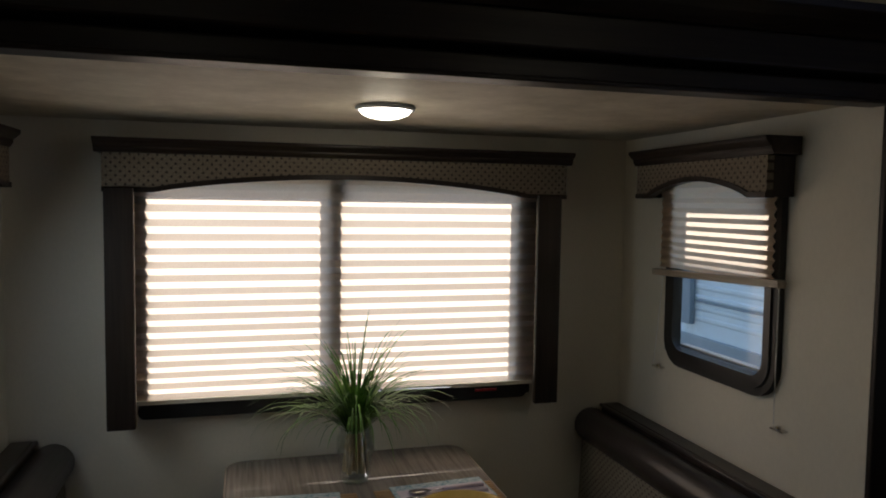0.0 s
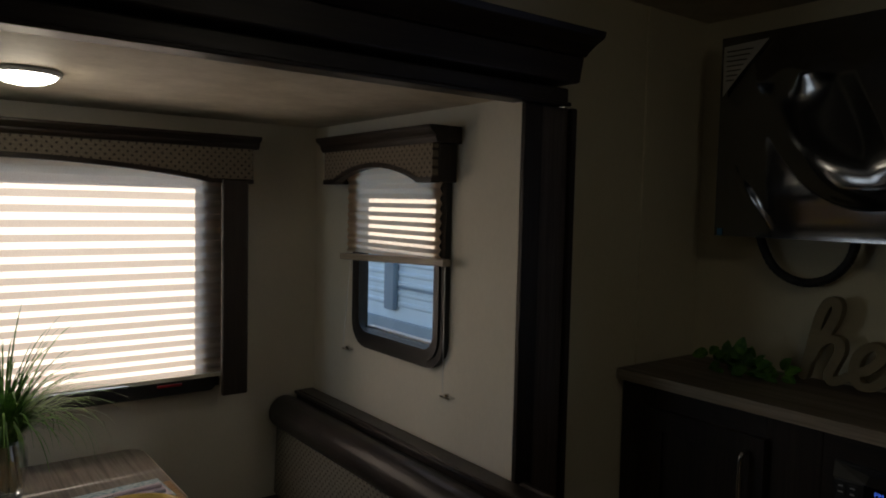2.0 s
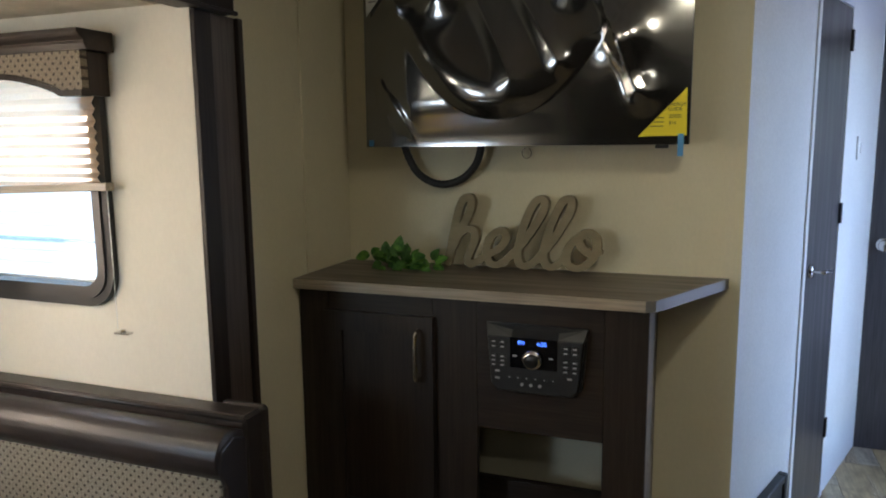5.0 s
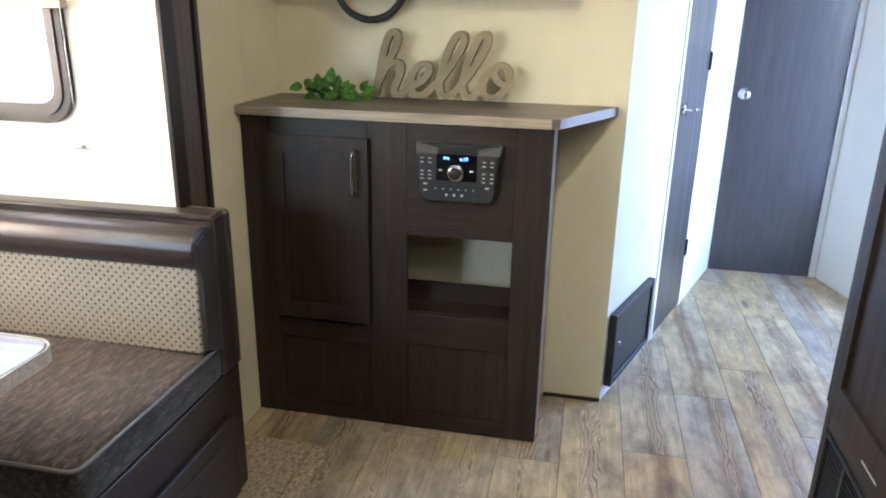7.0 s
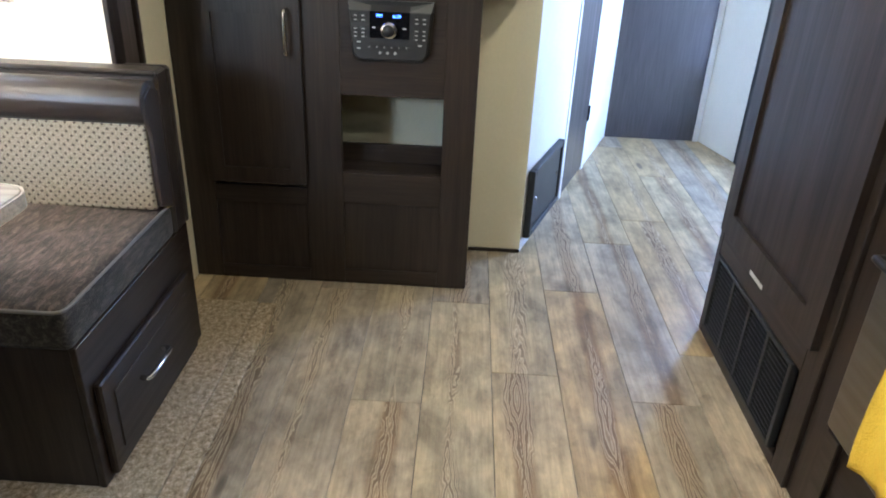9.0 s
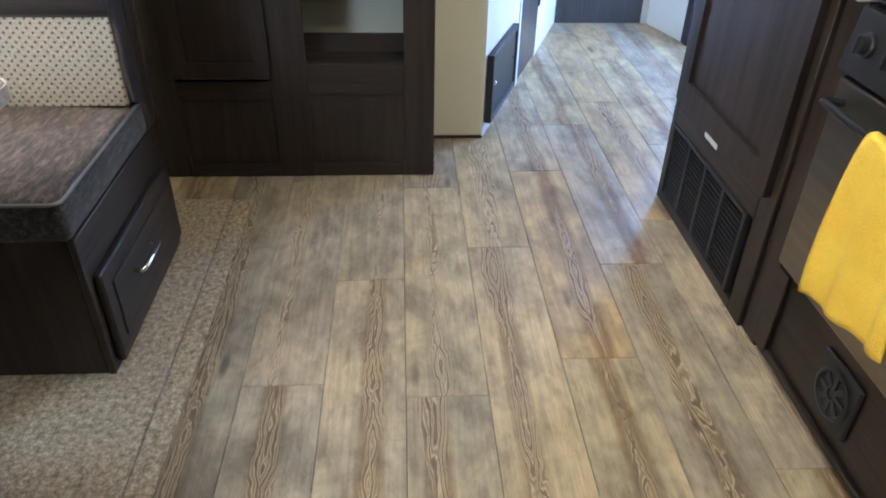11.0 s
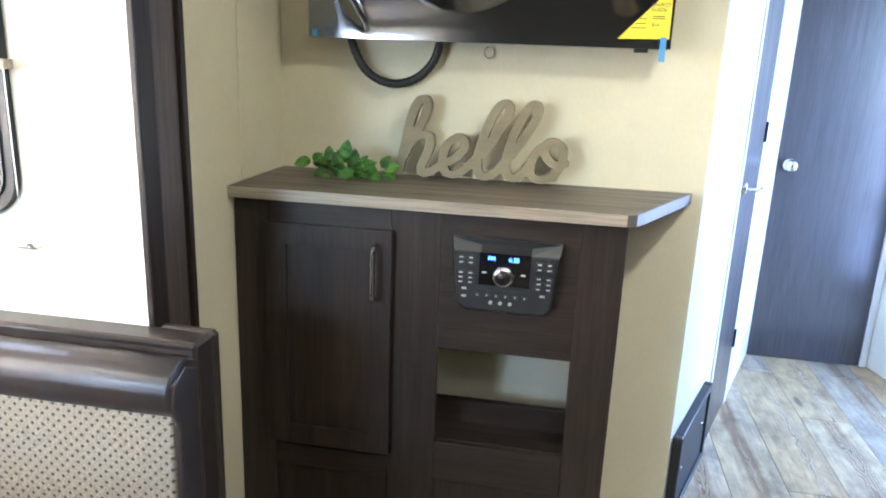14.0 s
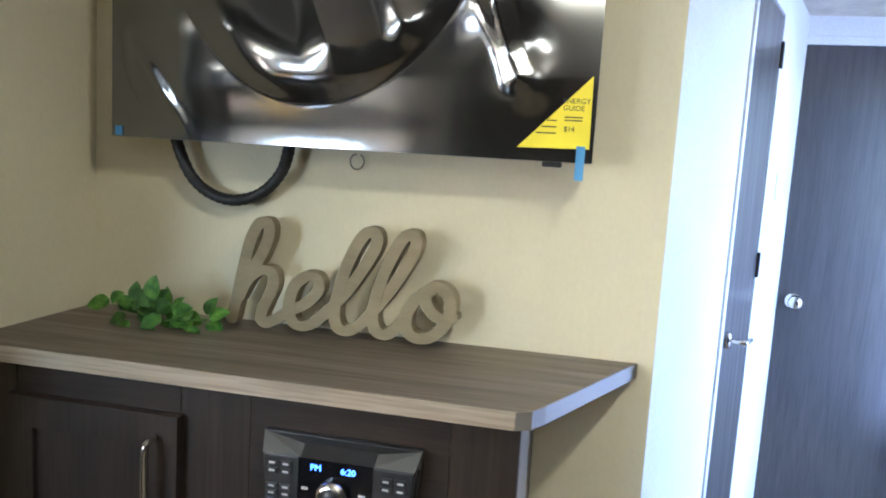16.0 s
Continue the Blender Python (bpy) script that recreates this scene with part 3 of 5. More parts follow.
def pleats(x0, x1, z0, z1, period, depth, along, at):
    """A pleated sheet: along 'x' it hangs at y = at, along 'y' at x = at."""
    bm = bmesh.new()
    n = max(2, round((z1 - z0) / period)) * 2
    rows = []
    for i in range(n + 1):
        s = i / n
        z = z0 + (z1 - z0) * (0.8 * s + 0.2 * s * s)
        d = at + (depth / 2 if i % 2 else -depth / 2)
        row = []
        for j in range(25):
            u = x0 + (x1 - x0) * j / 24
            w = 0.0005 * math.sin(u * 9 + 0.4 * math.sin(i))
            row.append(bm.verts.new((u, d + w, z) if along == "x" else (d + w, u, z)))
        rows.append(row)
    for a, b in zip(rows, rows[1:]):
        for j in range(24):
            bm.faces.new((a[j], a[j + 1], b[j + 1], b[j]))
    return bm


def arch(u0, u1, z_end, z_mid, flat, n=24):
    """Points of a low arch with flat ends."""
    out = [(u0, z_end)]
    for i in range(n + 1):
        u = u0 + flat + (u1 - u0 - 2 * flat) * i / n
        out.append((u, z_end + (z_mid - z_end) * math.sin(math.pi * i / n) ** 0.8))
    return out + [(u1, z_end)]


def valance(name, u0, u1, front, wall, z0, zc, z1, z_mid, flat, along, fabric, label):
    """A padded box over a window: crown, fabric face with an arch, dark piping, two returns."""
    v = thing(name, ((u0 + u1) / 2, (front + wall) / 2, z0) if along == "x" else ((front + wall) / 2, (u0 + u1) / 2, z0), label, "valance")
    low = arch(u0 + 0.018, u1 - 0.018, z0 + 0.012, z_mid, flat)
    sgn = 1 if wall > front else -1
    out_axis = "y" if along == "x" else "x"
    part("face", prism(low + [(u1 - 0.018, zc), (u0 + 0.018, zc)], out_axis, front + 0.012 * sgn, front + 0.03 * sgn), fabric, v, "dotted woven fabric face")
    pipe = low + [(u, z - 0.013) for u, z in low[::-1]]
    part("piping", prism(pipe, out_axis, front + 0.008 * sgn, front + 0.034 * sgn), ESPRESSO_X, v, "dark wood edge along the arch")
    for a, b in ((u0 + 0.018, u0 + 0.034), (u1 - 0.034, u1 - 0.018)):
        lo, hi = ((a, front + 0.0305 * sgn, z0 + 0.001), (b, wall, zc)) if along == "x" else ((front + 0.0305 * sgn, a, z0 + 0.001), (wall, b, zc))
        part("return_board", box(lo, hi, 0.002), ESPRESSO, v, "dark side board")
    h = z1 - zc
    prof = [(front + 0.014 * sgn, zc + 0.001), (front + 0.007 * sgn, zc + 0.3 * h), (front + 0.007 * sgn, zc + 0.45 * h), (front - 0.002 * sgn, zc + 0.62 * h), (front - 0.009 * sgn, zc + 0.8 * h), (front - 0.009 * sgn, z1), (wall, z1), (wall, zc + 0.001)]
    if along == "x":
        part("crown", prism(prof, "x", u0, u1, 0.001), ESPRESSO_X, v, "stepped dark wood crown")
    else:
        part("crown", prism(prof, "y", u0, u1, 0.001), ESPRESSO_Y, v, "stepped dark wood crown")
    return v


win = thing("window_1", (0.56, SLIDE_Y, W1[2]), "wide sliding window in a black frame behind a blind", "window", kind="structure")
part("window_frame", ring_prism(RECT(W1[0] - 0.03, W1[1] + 0.03, W1[2] - 0.03, W1[3] + 0.03), RECT(W1[0] + 0.004, 1.096, W1[2] + 0.004, W1[3] - 0.004), "y", 2.508, 2.5295), BLACK_MATT, win)
part("mullion", box((0.521, 2.51, W1[2] + 0.0045), (0.567, 2.535, W1[3] - 0.0045), 0.002), BLACK_MATT, win)
for a, b in ((W1[0] + 0.001, 0.543), (0.545, W1[1] - 0.001)):
    pane = part("pane", box((a, 2.54, W1[2] + 0.001), (b, 2.544, W1[3] - 0.001)), GLASS, win)
    pane.visible_shadow = False
sill = rounded(0.01, 1.135, 0.862, 0.905, 0.02)
part("window_sill", prism(sill, "y", 2.4895, 2.507, 0.002), BLACK_MATT, win, "black lower frame bar with round ends")
part("red_latch", box((0.965, 2.483, 0.888), (1.035, 2.489, 0.896), 0.002), mat("red_plastic", (0.35, 0.01, 0.015), 0.3), win, "small red latch")
for a, b, side in ((-0.05, 0.02, -0.05), (1.119, 1.194, 1.178)):
    leg = tagged(link("window_side_board", boxes(((a, 2.388, 0.867), (b, 2.406, 1.488)), ((side, 2.4062, 0.867), (side + 0.016, 2.529, 1.488)), bevel=0.003), ESPRESSO), "upright dark wood board beside the wide window", "window board", "window boards")
blind = thing("pleated_blind", (0.56, 2.46, 0.9), "beige pleated blind lowered over the wide window", "blind")
part("sheet", pleats(-0.018, 1.162, 0.915, 1.55, 0.036, 0.009, "x", 2.496), BLIND, blind)
part("bottom_rail", prism([(-0.018, 0.9055), (0.60, 0.9055), (0.62, 0.912), (0.75, 0.9135), (0.87, 0.9115), (0.90, 0.9055), (1.162, 0.9055), (1.162, 0.9165), (-0.018, 0.9165)], "y", 2.478, 2.488), WALL_PALE, blind)
part("head_rail", box((-0.018, 2.46, 1.55), (1.162, 2.495, 1.575), 0.003), WHITE, blind)
for x, lean in ((1.14, -0.012), (1.15, 0.006), (1.165, 0.02)):
    bm = bmesh.new()
    tube(bm, spline([(x, 2.46, 0.88), (x + 0.4 * lean, 2.46, 0.85), (x + lean, 2.455, 0.815)], 4), 0.0009, 6)
    part("cord", bm, WALL_PALE, blind)
valance("window_valance", -0.073, 1.23, 2.388, 2.529, 1.478, 1.576, 1.613, 1.533, 0.12, "x", TAN_XZ, "padded dotted-fabric valance with dark wood crown over the wide window")

for flip in (False, True):
    MIRROR[0] = flip
    w2 = thing("window_3" if flip else "window_2", (SLIDE_E, 2.035, 0.98), "small window with rounded black frame half under a blind", "window", kind="structure")
    part("window_frame", ring_prism(rounded(1.80, 2.253, 1.01, 1.57, 0.075), rounded(1.833, 2.212, 1.052, 1.545, 0.045), "x", 1.462, 1.479), BLACK_MATT, w2)
    part("inner_lip", ring_prism(rounded(1.818, 2.234, 1.03, 1.558, 0.06), rounded(1.84, 2.206, 1.058, 1.538, 0.042), "x", 1.457, 1.4625), BLACK, w2)
    part("pane", box((1.490, 1.846, 1.058), (1.494, 2.243, 1.547)), GLASS, w2).visible_shadow = False
    part("jamb_liner", ring_prism(RECT(W2[0] + 0.0005, W2[1] - 0.0005, W2[2] + 0.0005, W2[3] - 0.0005), RECT(W2[0] + 0.006, W2[1] - 0.006, W2[2] + 0.006, W2[3] - 0.006), "x", 1.4635, 1.512), BLACK_MATT, w2)
    part("outer_sill", box((1.5125, 1.842, 1.048), (1.534, 2.246, 1.062), 0.002), WHITE, w2, "white outer sill ledge")
    for z in (1.2, 1.12):
        part("latch", box((1.478, 1.846, z), (1.489, 1.858, z + 0.008), 0.002), WHITE_PLASTIC, w2)
    bz = 1.47 if flip else 1.276
    b2 = thing("pleated_blind", (1.44, 2.0, bz), "beige pleated blind drawn up over the small window" if flip else "beige pleated blind half raised over the small window", "blind")
    part("sheet", pleats(1.802, 2.258, bz + 0.012, 1.552, 0.0235, 0.008, "y", 1.447), BLIND, b2)
    part("bottom_rail", prism([(1.768, bz + 0.004), (2.277, bz - 0.014), (2.277, bz + 0.004), (1.768, bz + 0.022)], "x", 1.431, 1.4555, 0.002), COUNTER_EDGE, b2)
    part("head_rail", box((1.43, 1.802, 1.552), (1.456, 2.258, 1.575), 0.003), WHITE, b2)
    for y, z in ((1.79, 0.965), (2.29, 1.0)):
        bm = bmesh.new()
        tube(bm, [Vector((1.455, y, z)), Vector((1.455, min(y, 2.252), bz + 0.004))], 0.0013, 6)
        part("cord", bm, WHITE, b2)
        bm = lathe([(0.0, -0.004), (0.006, -0.003), (0.006, 0.006), (0.0, 0.008)], (1.47, y, z - 0.012), 10)
        add_box(bm, (1.462, y - 0.02, z - 0.016), (1.479, y + 0.02, z - 0.012))
        part("hold_down", bm, CHROME, b2, "small clear hold-down clip")
    valance("window_valance", 1.765, 2.346, 1.392, 1.479, 1.483, 1.576, 1.618, 1.538, 0.06, "y", TAN_YZ, "padded dotted-fabric valance with arched dark edge over the small window")
MIRROR[0] = False

# ---- dinette ----
for flip in (False, True):
    MIRROR[0] = flip
    bench = thing("dinette_bench", (1.2, 1.98, 0.014), "dark wood dinette bench with brown seat and dotted backrest", "bench", "dinette benches")
    part("base", boxes(((0.895, 1.452, 0.014), (1.478, 2.525, 0.385)), ((1.4785, 1.452, 0.014), (1.503, 1.542, 0.385)), bevel=0.003), ESPRESSO, bench)
    part("side_panel", box((0.893, 1.436, 0.014), (1.503, 1.4515, 0.385), 0.003), ESPRESSO_X, bench)
    drawer = part("drawer", boxes(((0.92, 1.418, 0.03), (1.43, 1.4355, 0.275)), bevel=0.004), ESPRESSO_X, bench, "framed drawer front")
    part("drawer_panel", box((0.965, 1.4145, 0.075), (1.385, 1.4175, 0.23), 0.001), ESPRESSO_X, drawer)
    line = spline([(1.08, 1.418, 0.178), (1.08, 1.393, 0.18), (1.115, 1.386, 0.186), (1.165, 1.386, 0.186), (1.2, 1.393, 0.18), (1.2, 1.418, 0.178)], 6)
    part("handle", tube(bmesh.new(), line, 0.0065, 10), CHROME, drawer, "brushed nickel bow handle", True)
    seat = box((0.868, 1.428, 0.388), (1.412, 2.522, 0.487), 0.022, 4)
    bmesh.ops.subdivide_edges(seat, edges=[e for e in seat.edges if e.calc_length() > 0.3], cuts=10, use_grid_fill=True)
    for v in seat.verts:
        if v.co.z > 0.47:
            v.co.z += 0.008 * noise.noise(v.co * 7) + 0.006 * math.sin(math.pi * min(1, max(0, (v.co.x - 0.868) / 0.47)))
    for f in seat.faces:
        f.material_index = 0 if f.normal.z > 0.6 else 1
    sc = part("seat_cushion", seat, CHENILLE, bench, "brown chenille seat cushion with dark sides", True)
    sc.data.materials.append(CHENILLE_DARK)
    bm = bmesh.new()
    tube(bm, [Vector((0.873, 2.515, 0.479)), Vector((0.873, 1.46, 0.479))] + [Vector((0.895 - 0.022 * math.cos(a), 1.455 - 0.022 * math.sin(a), 0.479)) for a in (0.3, 0.8, 1.3)] + [Vector((0.91, 1.4325, 0.479)), Vector((1.408, 1.4325, 0.479))], 0.004, 8)
    part("piping", bm, PIPING, bench, "grey piped seam", True)
    back = prism([(1.335, 0.49), (1.409, 0.49), (1.409, 0.78), (1.343, 0.705)], "y", 1.437, 2.522, 0.006)
    part("backrest", back, DOTS_YZ, bench, "dotted woven backrest panel")
    prof = []
    for i in range(13):
        a = radians(-100 + 215 * i / 12)
        prof.append((1.37 - 0.052 * math.cos(a), 0.752 + 0.053 * math.sin(a)))
    bol = prism(prof + [(1.412, 0.79), (1.412, 0.70)], "y", 1.430, 2.524, 0.004)
    part("bolster", bol, VINYL, bench, "padded brown vinyl head roll", True)
    part("end_cap", prism([(1.342, 0.5), (1.41, 0.47), (1.412, 0.775), (1.372, 0.792), (1.33, 0.775), (1.324, 0.73), (1.346, 0.69)], "y", 1.424, 1.4365, 0.004), VINYL, bench, "dark vinyl end piece")
    part("back_support", boxes(((1.413, 1.426, 0.39), (1.478, 2.527, 0.816)), ((1.4785, 1.426, 0.39), (1.505, 1.542, 0.814)), bevel=0.008), VINYL, bench, "vinyl-covered seat back board")
    bm = bmesh.new()
    tube(bm, [Vector((1.412, 1.428, 0.81)), Vector((1.411, 2.0, 0.812)), Vector((1.412, 2.522, 0.81))], 0.006, 8)
    part("welt", bm, VINYL, bench, "", True)
MIRROR[0] = False

table = thing("dinette_table", (0.58, 2.0, 0.014), "grey wood-look dinette table with a pale edge", "table")
top = [(x, y) for x, y in rounded(0.24, 0.925, 1.465, 2.515, 0.05)]
part("tabletop", prism(top, "z", 0.688, 0.72, 0.003), TABLE, table)
part("edge_band", ring_prism(rounded(0.236, 0.929, 1.461, 2.519, 0.053), rounded(0.24, 0.925, 1.465, 2.515, 0.05), "z", 0.69, 0.718), COUNTER_EDGE, table, "pale edge band")
for y in (1.72, 2.26):
    part("leg", lathe([(0.085, 0.014), (0.085, 0.02), (0.03, 0.035), (0.03, 0.66), (0.08, 0.675), (0.08, 0.688)], (0.58, y, 0), 24), STEEL, table, "steel pedestal", True)

# ---- entertainment cabinet ----
cab = thing("media_cabinet", (2.04, 1.12, 0), "dark espresso media cabinet with door, niche and built-in radio", "cabinet")
Y0, Y1 = 0.657, 1.581
FX = CAB_X
NY, NZ = (0.757, 1.071), (0.405, 0.657)
part("side_panel", box((FX + 0.02, Y0, 0.0), (TV_X - 0.001, Y0 + 0.018, 0.9915), 0.002), COUNTER, cab, "grey laminate side panel")
part("side_panel", box((FX + 0.02, Y1 - 0.016, 0.0), (TV_X - 0.001, Y1, 0.9915), 0.002), ESPRESSO, cab)
part("face_frame", boxes(((FX, Y0, 0.003), (FX + 0.019, NY[0], 0.9915)), ((FX, NY[1], 0.003), (FX + 0.019, 1.19, 0.9915)), ((FX, 1.49, 0.003), (FX + 0.019, Y1, 0.9915)), bevel=0.0015), ESPRESSO, cab)
part("rail", box((FX + 0.0005, NY[0], NZ[1]), (FX + 0.019, NY[1], 0.9915), 0.0015), ESPRESSO_Y, cab)
part("rail", box((FX + 0.0005, NY[0], 0.30), (FX + 0.019, NY[1], NZ[0]), 0.0015), ESPRESSO_Y, cab)
part("rail", box((FX + 0.0005, NY[0], 0.003), (FX + 0.019, NY[1], 0.055), 0.0015), ESPRESSO_Y, cab)
part("lower_panel", box((FX + 0.008, NY[0], 0.055), (FX + 0.018, NY[1], 0.30)), ESPRESSO, cab)
part("rail", box((FX + 0.0005, 1.19, 0.935), (FX + 0.019, 1.49, 0.9915), 0.0015), ESPRESSO_Y, cab)
part("rail", box((FX + 0.0005, 1.19, 0.285), (FX + 0.019, 1.49, 0.345), 0.0015), ESPRESSO_Y, cab)
part("rail", box((FX + 0.0005, 1.19, 0.003), (FX + 0.019, 1.49, 0.05), 0.0015), ESPRESSO_Y, cab)
part("lower_panel", box((FX + 0.008, 1.19, 0.05), (FX + 0.018, 1.49, 0.285)), ESPRESSO, cab)
cd = part("door", ring_prism(RECT(1.184, 1.496, 0.362, 0.938), RECT(1.236, 1.444, 0.414, 0.886), "x", FX - 0.02, FX - 0.001), ESPRESSO, cab, "shaker-style door with recessed panel")
part("door_panel", box((FX - 0.012, 1.236, 0.414), (FX - 0.004, 1.444, 0.886)), ESPRESSO, cd)
line = spline([(FX - 0.02, 1.221, 0.775), (FX - 0.043, 1.221, 0.778), (FX - 0.048, 1.221, 0.80), (FX - 0.048, 1.221, 0.88), (FX - 0.043, 1.221, 0.9), (FX - 0.02, 1.221, 0.903)], 6)
part("handle", tube(bmesh.new(), line, 0.0058, 10), CHROME, cd, "brushed nickel bow handle", True)
part("niche_floor", box((FX + 0.02, NY[0] - 0.03, NZ[0] - 0.016), (TV_X - 0.05, NY[1] + 0.1, NZ[0]), 0.001), ESPRESSO_Y, cab)
part("niche_side", box((FX + 0.02, NY[0] - 0.045, NZ[0] - 0.016), (TV_X - 0.002, NY[0] - 0.03, 0.72)), ESPRESSO, cab)
part("niche_side", box((FX + 0.02, NY[1] + 0.1, NZ[0] - 0.016), (TV_X - 0.002, NY[1] + 0.115, 0.72)), ESPRESSO, cab)
part("niche_top", box((FX + 0.02, NY[0] - 0.03, 0.72), (TV_X - 0.002, NY[1] + 0.1, 0.735)), ESPRESSO, cab)
part("niche_back", box((2.005, NY[0] - 0.029, NZ[0] + 0.0005), (2.017, NY[1] + 0.099, 0.467), 0.001), ESPRESSO_Y, cab, "low dark back board")

ctop = thing("countertop", (2.03, 1.05, 0.993), "driftwood laminate counter with pale slanted end", "countertop")
outline = [(1.864, 1.582), (2.199, 1.582), (2.199, 0.487), (1.905, 0.628), (1.876, 0.643), (1.864, 0.662)]
part("top", prism(outline, "z", 0.993, 1.0195, 0.002), COUNTER, ctop)
part("front_edge", box((1.8605, 0.664, 0.992), (1.8638, 1.582, 1.019), 0.001), COUNTER_EDGE, ctop, "pale front edge band")
edge = prism([(1.862, 0.664), (1.8735, 0.6425), (1.903, 0.6255), (2.199, 0.4835), (2.199, 0.4868), (1.9045, 0.6283), (1.876, 0.6448), (1.8638, 0.664)], "z", 0.992, 1.019)
part("end_edge", edge, mat("pale_grey_edge_band", (0.17, 0.158, 0.14), 0.4), ctop, "pale grey slanted end band")

# Radio.
radio = thing("car_radio", (FX - 0.01, 0.918, 0.768), "black wall-mount radio with blue display and round dial", "radio")
RY0, RY1, RZ0, RZ1 = 0.793, 1.043, 0.766, 0.938
o = [(RY0, RZ1), (RY0 + 0.012, RZ0 + 0.022), (RY0 + 0.032, RZ0), (RY1 - 0.032, RZ0), (RY1 - 0.012, RZ0 + 0.022), (RY1, RZ1)]
part("flange", prism(o, "x", FX - 0.012, FX, 0.002), BLACK, radio)
face = prism([(RY0 + 0.018, RZ0 + 0.024), (RY0 + 0.034, RZ0 + 0.008), (RY1 - 0.034, RZ0 + 0.008), (RY1 - 0.018, RZ0 + 0.024), (RY1 - 0.007, RZ1 - 0.026), (RY0 + 0.007, RZ1 - 0.026)], "x", FX - 0.032, FX - 0.0125, 0.004)
DARK_GREY = mottled("dark_grey_plastic", (0.015, 0.015, 0.016), (0.021, 0.021, 0.022), 30.0, 0.42, 500.0)
fp = part("faceplate", face, DARK_GREY, radio)
VISOR = mat("grey_visor_plastic", (0.075, 0.075, 0.07), 0.4)
for out, sg in ((RY0 + 0.002, 1), (RY1 - 0.002, -1)):
    bm = bmesh.new()
    for x, y, z in ((0.0125, 0, -0.001), (0.031, 0.006, -0.0265), (0.031, 0.066, -0.0265), (0.0125, 0.066, -0.014), (0.0125, 0.002, -0.0265), (0.0125, 0.066, -0.0265)):
        bm.verts.new((FX - x, out + sg * y, RZ1 + z))
    bmesh.ops.convex_hull(bm, input=bm.verts)
    part("visor_wing", bm, VISOR, radio, "light grey slanted top corner")
part("visor", prism([(FX - 0.0125, RZ1 - 0.012), (FX - 0.0305, RZ1 - 0.0265), (FX - 0.0125, RZ1 - 0.0265)], "y", RY0 + 0.0682, RY1 - 0.0682), DARK_GREY, radio, "dark top ledge")
SX = FX - 0.0325
scr = part("screen", box((SX - 0.002, 0.862, 0.836), (SX + 0.002, 0.977, 0.911), 0.0008), mat("black_gloss", (0.006, 0.006, 0.008), 0.12), radio)
part("dial", lathe([(0.0, -0.016), (0.017, -0.016), (0.0175, -0.012), (0.0175, 0.0)], (SX - 0.002, 0.921, 0.86), 28, "x"), BLACK, radio, "", True)
part("dial_ring", lathe([(0.0178, -0.0155), (0.024, -0.011), (0.0255, 0.0), (0.0178, 0.0)], (SX - 0.002, 0.921, 0.86), 28, "x"), CHROME, radio, "silver ring round the dial", True)
words("digits", "PM", 0.0135, Matrix.Translation((SX - 0.0024, 0.949, 0.899)) @ FACE_WEST, DISPLAY, radio)
words("digits", "6:20", 0.0135, Matrix.Translation((SX - 0.0024, 0.899, 0.899)) @ FACE_WEST, DISPLAY, radio)
KEY = mat("grey_key_print", (0.42, 0.42, 0.42), 0.5)
key_rows = [(y, z) for y in (1.018, 0.996) for z in (0.898, 0.886, 0.862, 0.851, 0.84)] + [(y, z) for y in (0.842, 0.82) for z in (0.894, 0.882, 0.861, 0.849, 0.837)]
for y, z in key_rows:
    k = part("key", box((SX - 0.0028, y - 0.009, z - 0.0048), (SX + 0.002, y + 0.009, z + 0.0048), 0.0012), DARK_GREY, radio)
    part("key_mark", box((SX - 0.0033, y - 0.0045, z - 0.0016), (SX - 0.003, y + 0.0045, z + 0.0016)), KEY, k)
part("disc_slot", box((SX - 0.0008, 0.862, 0.823), (SX + 0.002, 0.98, 0.826)), INK, radio)
for i in range(6):
    y = 0.978 - 0.0215 * i
    part("button", box((SX - 0.003, y - 0.006, 0.807), (SX + 0.002, y + 0.006, 0.815), 0.001), DARK_GREY, radio)
    part("button_mark", box((SX - 0.0036, y - 0.0015, 0.81), (SX - 0.0031, y + 0.0015, 0.814)), KEY, radio)
for y in (0.947, 0.925, 0.903):
    part("socket", lathe([(0.003, -0.001), (0.0042, -0.0008), (0.0042, 0.002)], (SX - 0.001, y, 0.795), 14, "x"), KEY, radio)
for y in (0.965, 0.877):
    part("key_mark", box((SX - 0.0032, y - 0.005, 0.864), (SX - 0.0024, y + 0.005, 0.868)), KEY, radio)
for y, z in ((1.009, 0.824), (1.009, 0.806), (0.832, 0.82)):
    part("key_mark", box((SX - 0.0012, y - 0.0055, z - 0.0025), (SX + 0.002, y + 0.0055, z + 0.0025)), KEY, radio)

